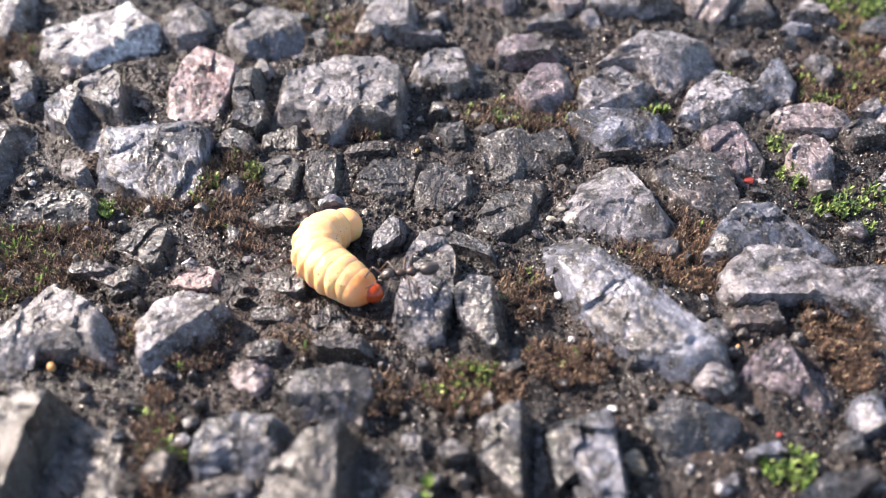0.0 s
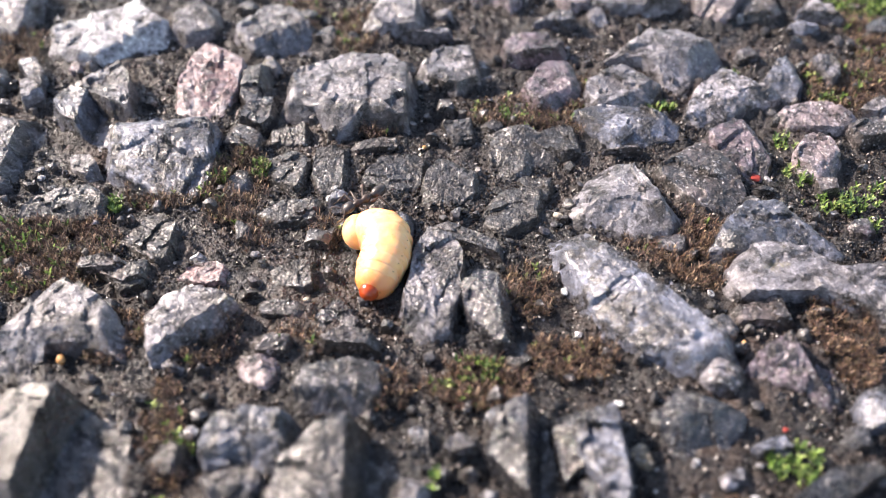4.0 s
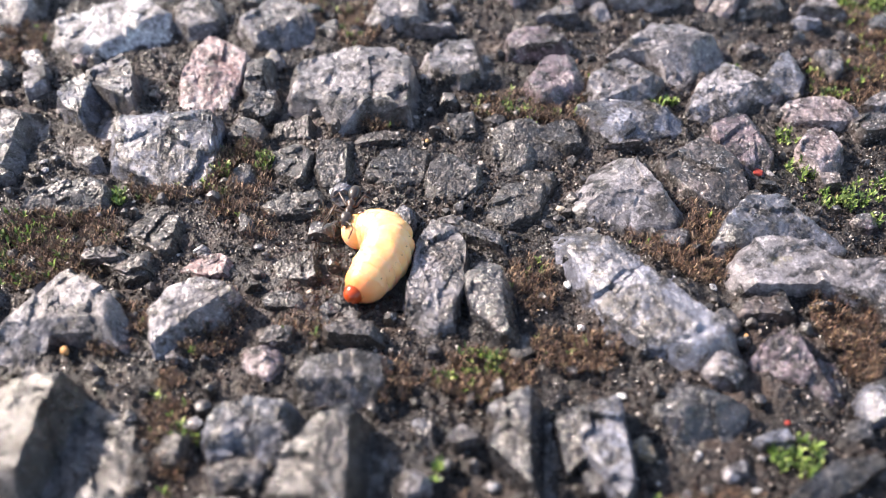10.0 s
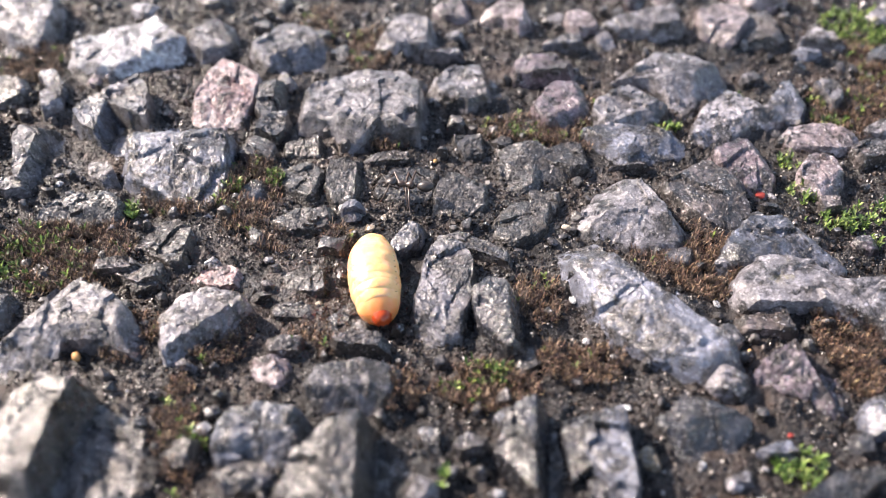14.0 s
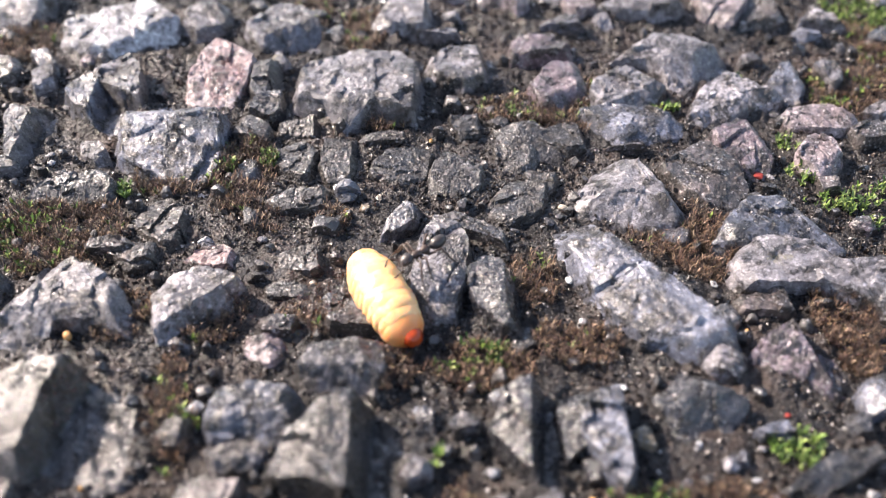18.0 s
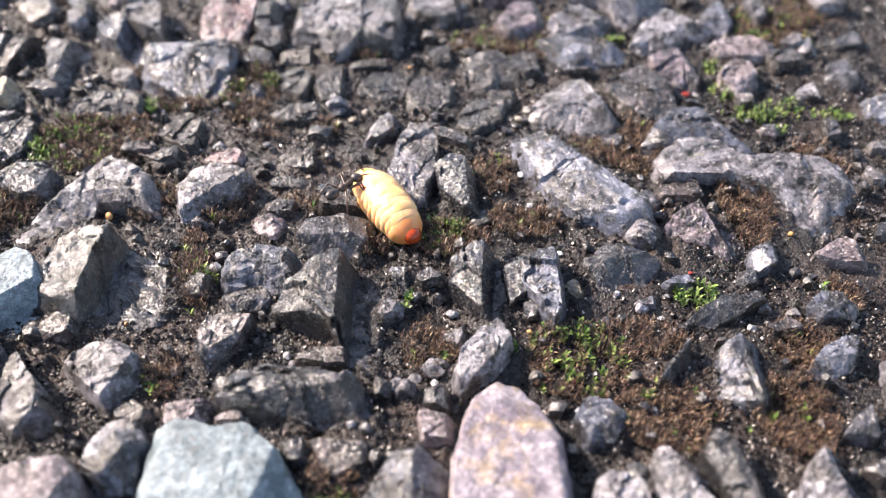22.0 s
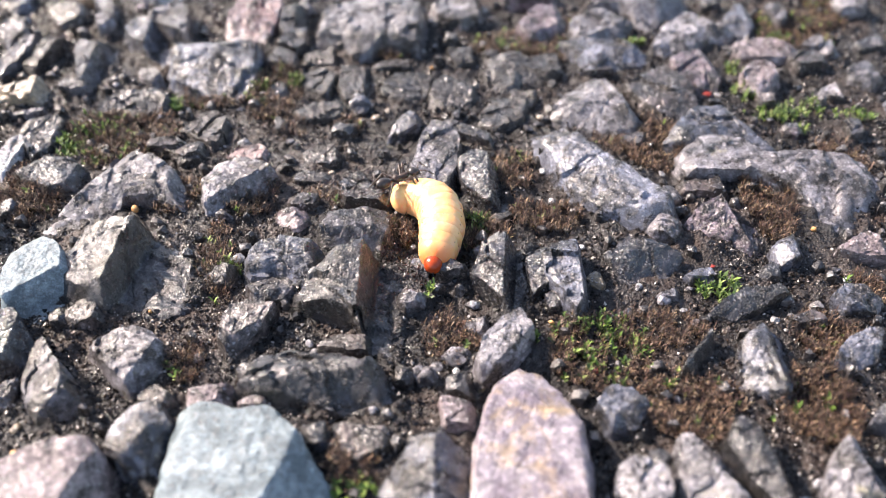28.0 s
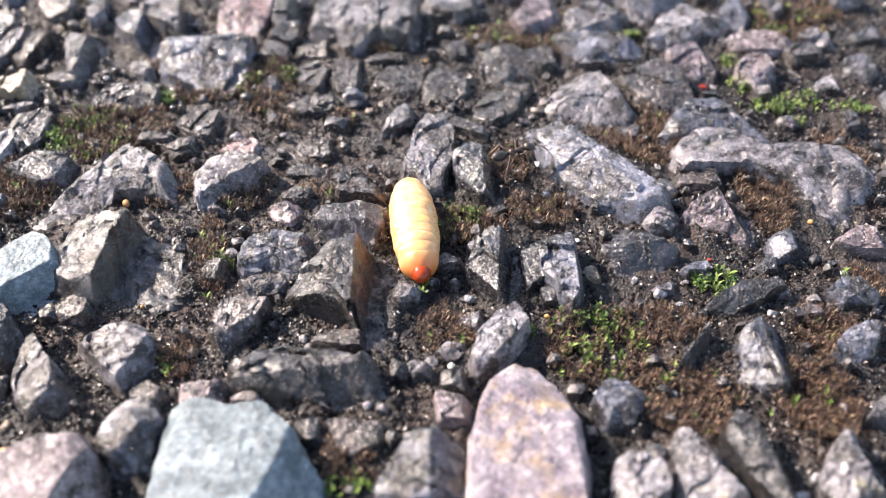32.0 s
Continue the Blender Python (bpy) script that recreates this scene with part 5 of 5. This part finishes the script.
def motions():
    """The grub is pulled about and curls and stretches; the ant tugs at it and climbs over it."""
    root, parts = [], [[] for _ in segments]

    def grub_at(t, tail_x, tail_y, mid_x, mid_y, front_x, front_y):
        a, m, b = Vector((tail_x, tail_y)), Vector((mid_x, mid_y)), Vector((front_x, front_y))
        ctrl = 2 * m - (a + b) / 2
        base = math.degrees(math.atan2(b.y - a.y, b.x - a.x))
        here = pose(m.x * MM, m.y * MM, GRUB_LIFT * MM, 0, 0, base)
        root.append((t, here))
        us = [k / 59 for k in range(60)]
        line = [(1 - u) ** 2 * a + 2 * u * (1 - u) * ctrl + u * u * b for u in us]
        run = np.concatenate([[0], np.cumsum([(q - p).length for p, q in zip(line, line[1:])])])
        for k in range(len(segments)):
            far = 0.035 + 0.905 * k / (RINGS - 1) if k < RINGS else 1.025
            u = float(np.interp(min(far, 1.0) * run[-1], run, us))
            p = (1 - u) ** 2 * a + 2 * u * (1 - u) * ctrl + u * u * b
            d = 2 * (1 - u) * (ctrl - a) + 2 * u * (b - ctrl)
            if far >= 1:
                p = p + d.normalized() * (far - 1) * run[-1]
            low = 0.0 if k < RINGS else 0.36
            yaw = math.degrees(math.atan2(d.y, d.x))
            z = GRUB_LIFT - FAT * (1 - (GIRTH[k] if k < RINGS else 0.5)) * 0.55 + low
            parts[k].append((t, here.inverted() @ pose(p.x * MM, p.y * MM, z * MM, 0, 12 if k == RINGS else 0, yaw)))

    grub_at(0, -10.00, 16.25, -13.11, 11.30, -7.40, 6.12)
    grub_at(0.5, -10.21, 16.06, -12.46, 10.72, -6.89, 5.70)
    grub_at(1, -9.99, 15.77, -11.62, 10.42, -6.42, 5.17)
    grub_at(1.5, -12.20, 14.49, -10.44, 9.96, -6.67, 6.08)
    grub_at(2, -10.15, 15.96, -8.85, 10.39, -6.58, 5.63)
    grub_at(2.5, -10.43, 15.28, -8.42, 10.17, -6.84, 4.85)
    grub_at(3, -10.88, 14.10, -7.02, 11.66, -6.92, 5.15)
    grub_at(3.5, -10.21, 14.14, -6.29, 12.76, -8.15, 5.90)
    grub_at(5.5, -9.88, 14.82, -8.63, 9.98, -7.24, 5.27)
    grub_at(6, -9.89, 13.09, -6.09, 11.58, -6.91, 4.81)
    grub_at(6.5, -9.46, 14.30, -7.34, 9.74, -7.88, 4.31)
    grub_at(7, -9.70, 14.57, -6.70, 10.78, -7.34, 4.67)
    grub_at(7.5, -9.32, 13.47, -6.45, 9.99, -8.98, 4.92)
    grub_at(8, -10.28, 13.37, -6.97, 10.67, -9.31, 5.42)
    grub_at(8.5, -10.43, 12.88, -6.52, 10.60, -8.48, 4.75)
    grub_at(9, -9.98, 11.91, -6.47, 9.92, -10.07, 4.12)
    grub_at(9.5, -10.40, 13.40, -6.80, 10.45, -9.58, 4.01)
    grub_at(10, -10.58, 13.31, -6.73, 10.88, -9.70, 4.40)
    grub_at(10.5, -10.74, 13.56, -6.83, 10.34, -11.08, 5.09)
    grub_at(11, -9.80, 13.69, -6.66, 10.59, -9.83, 4.84)
    grub_at(11.5, -10.02, 14.01, -6.91, 10.21, -8.55, 3.83)
    grub_at(12, -10.22, 13.61, -7.13, 10.48, -9.26, 3.38)
    grub_at(12.5, -10.81, 13.14, -7.79, 10.00, -9.90, 4.47)
    grub_at(13, -10.07, 13.64, -8.02, 9.90, -10.13, 3.07)
    grub_at(13.5, -9.78, 13.08, -7.96, 8.03, -9.01, 2.97)
    grub_at(14, -9.42, 12.81, -8.99, 7.87, -7.98, 2.84)
    grub_at(14.5, -9.91, 12.39, -9.25, 7.09, -7.99, 2.13)
    grub_at(16.5, -9.23, 7.38, -7.92, 2.56, -5.07, -1.72)
    grub_at(17, -9.00, 7.27, -7.36, 2.49, -4.70, -1.54)
    grub_at(17.5, -9.22, 7.13, -7.13, 2.11, -4.48, -2.24)
    grub_at(18, -9.29, 7.16, -7.10, 1.89, -4.37, -2.56)
    grub_at(18.5, -9.36, 6.34, -7.03, 1.63, -3.99, -2.46)
    grub_at(19, -9.21, 5.61, -5.84, 2.40, -3.04, -2.65)
    grub_at(19.5, -9.35, 5.84, -6.45, 2.01, -3.39, -2.01)
    grub_at(20, -9.43, 5.32, -6.40, 1.62, -3.19, -2.57)
    grub_at(20.5, -8.48, 4.02, -5.64, 0.05, -2.51, -3.70)
    grub_at(21, -8.92, 4.27, -5.91, 0.57, -2.56, -4.19)
    grub_at(21.5, -9.37, 4.13, -6.12, -0.79, -2.91, -5.11)
    grub_at(22, -7.34, 3.26, -4.30, -1.81, -1.61, -5.99)
    grub_at(22.5, -8.42, 2.82, -5.30, -2.01, -2.11, -6.25)
    grub_at(23, -6.69, 2.38, -3.99, -2.11, -1.05, -6.34)
    grub_at(23.5, -7.34, 3.09, -4.26, -1.62, -1.28, -5.91)
    grub_at(24, -6.38, 1.97, -3.33, -3.04, -0.41, -7.14)
    grub_at(24.5, -6.01, 0.61, -3.13, -4.34, -0.36, -8.97)
    grub_at(25, -5.54, -0.44, -2.72, -5.01, 0.21, -9.01)
    grub_at(25.5, -5.76, -0.55, -2.93, -5.42, -0.21, -9.83)
    grub_at(27.5, -5.26, -0.23, -1.96, -4.04, -1.45, -12.39)
    grub_at(28, -5.58, -0.80, -1.02, -3.43, -1.24, -11.96)
    grub_at(28.5, -5.75, -1.47, -1.79, -4.87, -2.62, -11.28)
    grub_at(29, -4.90, -0.38, -3.12, -6.85, -1.65, -14.02)
    grub_at(29.5, -4.88, -0.16, -3.29, -7.24, -1.74, -14.23)
    grub_at(30, -4.67, 0.21, -3.10, -6.61, -1.63, -14.08)
    grub_at(30.5, -4.49, 0.15, -2.91, -7.10, -1.68, -13.82)
    grub_at(31, -4.24, 0.09, -3.20, -6.70, -2.16, -13.29)
    grub_at(31.5, -4.03, -0.26, -3.38, -7.33, -2.03, -14.14)
    grub_at(32, -3.86, -0.62, -2.92, -7.94, -1.99, -14.43)
    walk(grub, root)
    for seg, rows in zip(segments, parts):
        walk(seg, rows)

    body, track, swings, gait = [], [], [[] for _ in legs], random.Random(3)

    def ant_at(t, x, y, z, heading):
        if track:
            was = track[-1]
            turn = (heading - was[4] + 180) % 360 - 180
            heading = was[4] + turn
            if abs(turn) > 80:
                between = [(a + b) / 2 for a, b in zip(was, (t, x, y, z, heading))]
                between[3] += 0.3
                step(*between)
        step(t, x, y, z, heading)

    def step(t, x, y, z, heading):
        track.append((t, x, y, z, heading))
        body.append((t, pose(x * MM, y * MM, (z + 0.55) * MM, 0, 0, heading)))
        for (leg, lx, ly, row, side), rows in zip(legs, swings):
            swing = (1 if (len(body) + row + (side > 0)) % 2 else -1) * gait.uniform(8, 24)
            rows.append((t, pose(lx * ANT, ly * ANT, -0.12 * ANT, gait.uniform(-6, 6), 0, swing)))

    ant_at(0, -3.66, 5.65, 4.0, -170)
    ant_at(0.5, -5.42, 5.67, 4.4, 149)
    ant_at(1, -5.72, 9.17, 4.2, 147)
    ant_at(1.5, -8.43, 9.74, 5.4, 163)
    ant_at(2, -7.99, 9.30, 5.6, 158)
    ant_at(2.5, -8.30, 11.42, 5.2, 144)
    ant_at(3, -9.49, 17.94, 2.4, -152)
    ant_at(3.5, -9.35, 17.80, 2.4, -139)
    ant_at(5.5, -10.53, 16.14, 2.4, -145)
    ant_at(6, -8.47, 16.76, 2.4, -149)
    ant_at(6.5, -8.76, 16.74, 2.4, -153)
    ant_at(7, -9.37, 16.17, 2.6, -119)
    ant_at(7.5, -9.01, 12.21, 4.4, 160)
    ant_at(8, -8.51, 11.73, 4.6, 159)
    ant_at(8.5, -8.54, 12.82, 4.4, 168)
    ant_at(9, -9.43, 12.00, 4.2, -175)
    ant_at(9.5, -10.94, 12.64, 3.4, -66)
    ant_at(10, -10.98, 14.95, 2.6, -99)
    ant_at(10.5, -11.34, 16.82, 2.2, -79)
    ant_at(11, -10.31, 17.17, 2.0, -93)
    ant_at(11.5, -11.30, 17.37, 2.0, -59)
    ant_at(12, -9.66, 18.19, 2.0, -160)
    ant_at(12.5, -10.76, 17.59, 2.0, -179)
    ant_at(13, -10.72, 18.79, 2.0, -179)
    ant_at(13.5, -10.43, 21.24, 2.0, -177)
    ant_at(14, -6.26, 22.74, 1.8, 169)
    ant_at(14.5, -4.67, 20.91, 1.8, -151)
    ant_at(16.5, -5.83, 13.55, 2.0, 77)
    ant_at(17, -5.24, 12.01, 3.0, 59)
    ant_at(17.5, -2.81, 6.71, 4.0, -115)
    ant_at(18, -3.60, 5.31, 4.2, -139)
    ant_at(18.5, -2.84, 3.03, 4.4, -132)
    ant_at(19, -3.50, 2.05, 5.4, -175)
    ant_at(19.5, -3.84, -3.41, 5.6, -24)
    ant_at(20, -2.73, -2.50, 5.6, -30)
    ant_at(20.5, -1.95, -5.94, 3.8, 5)
    ant_at(21, -3.56, -3.34, 5.8, -63)
    ant_at(21.5, -7.10, -1.28, 5.6, 126)
    ant_at(22, -9.24, -0.35, 3.2, 51)
    ant_at(22.5, -13.11, 0.96, 2.4, -24)
    ant_at(23, -16.59, -1.36, 2.2, 38)
    ant_at(23.5, -14.82, -4.42, 2.4, -35)
    ant_at(24, -10.78, -5.53, 2.6, 46)
    ant_at(24.5, -11.73, -4.24, 2.6, 30)
    ant_at(25, -8.28, -1.77, 2.8, 24)
    ant_at(25.5, -6.86, 0.71, 3.0, 15)
    ant_at(27.5, -7.60, -1.06, 3.0, 40)
    ant_at(28, -5.52, -0.19, 3.4, 34)
    ant_at(28.5, -3.88, -0.09, 3.4, 31)
    ant_at(29, -4.51, 0.74, 3.2, 29)
    ant_at(29.5, -4.21, 1.31, 3.2, 36)
    ant_at(30, -2.21, 0.86, 3.2, -21)
    ant_at(30.5, 0.29, 1.18, 3.6, -75)
    ant_at(31, 3.43, -0.30, 3.8, -21)
    ant_at(31.5, 8.15, 1.30, 3.2, 12)
    ant_at(32, 8.71, 4.08, 3.2, 29)
    walk(ant, body)
    for (leg, *_), rows in zip(legs, swings):
        walk(leg, rows)


GRUB_LIFT = 1.8
motions()
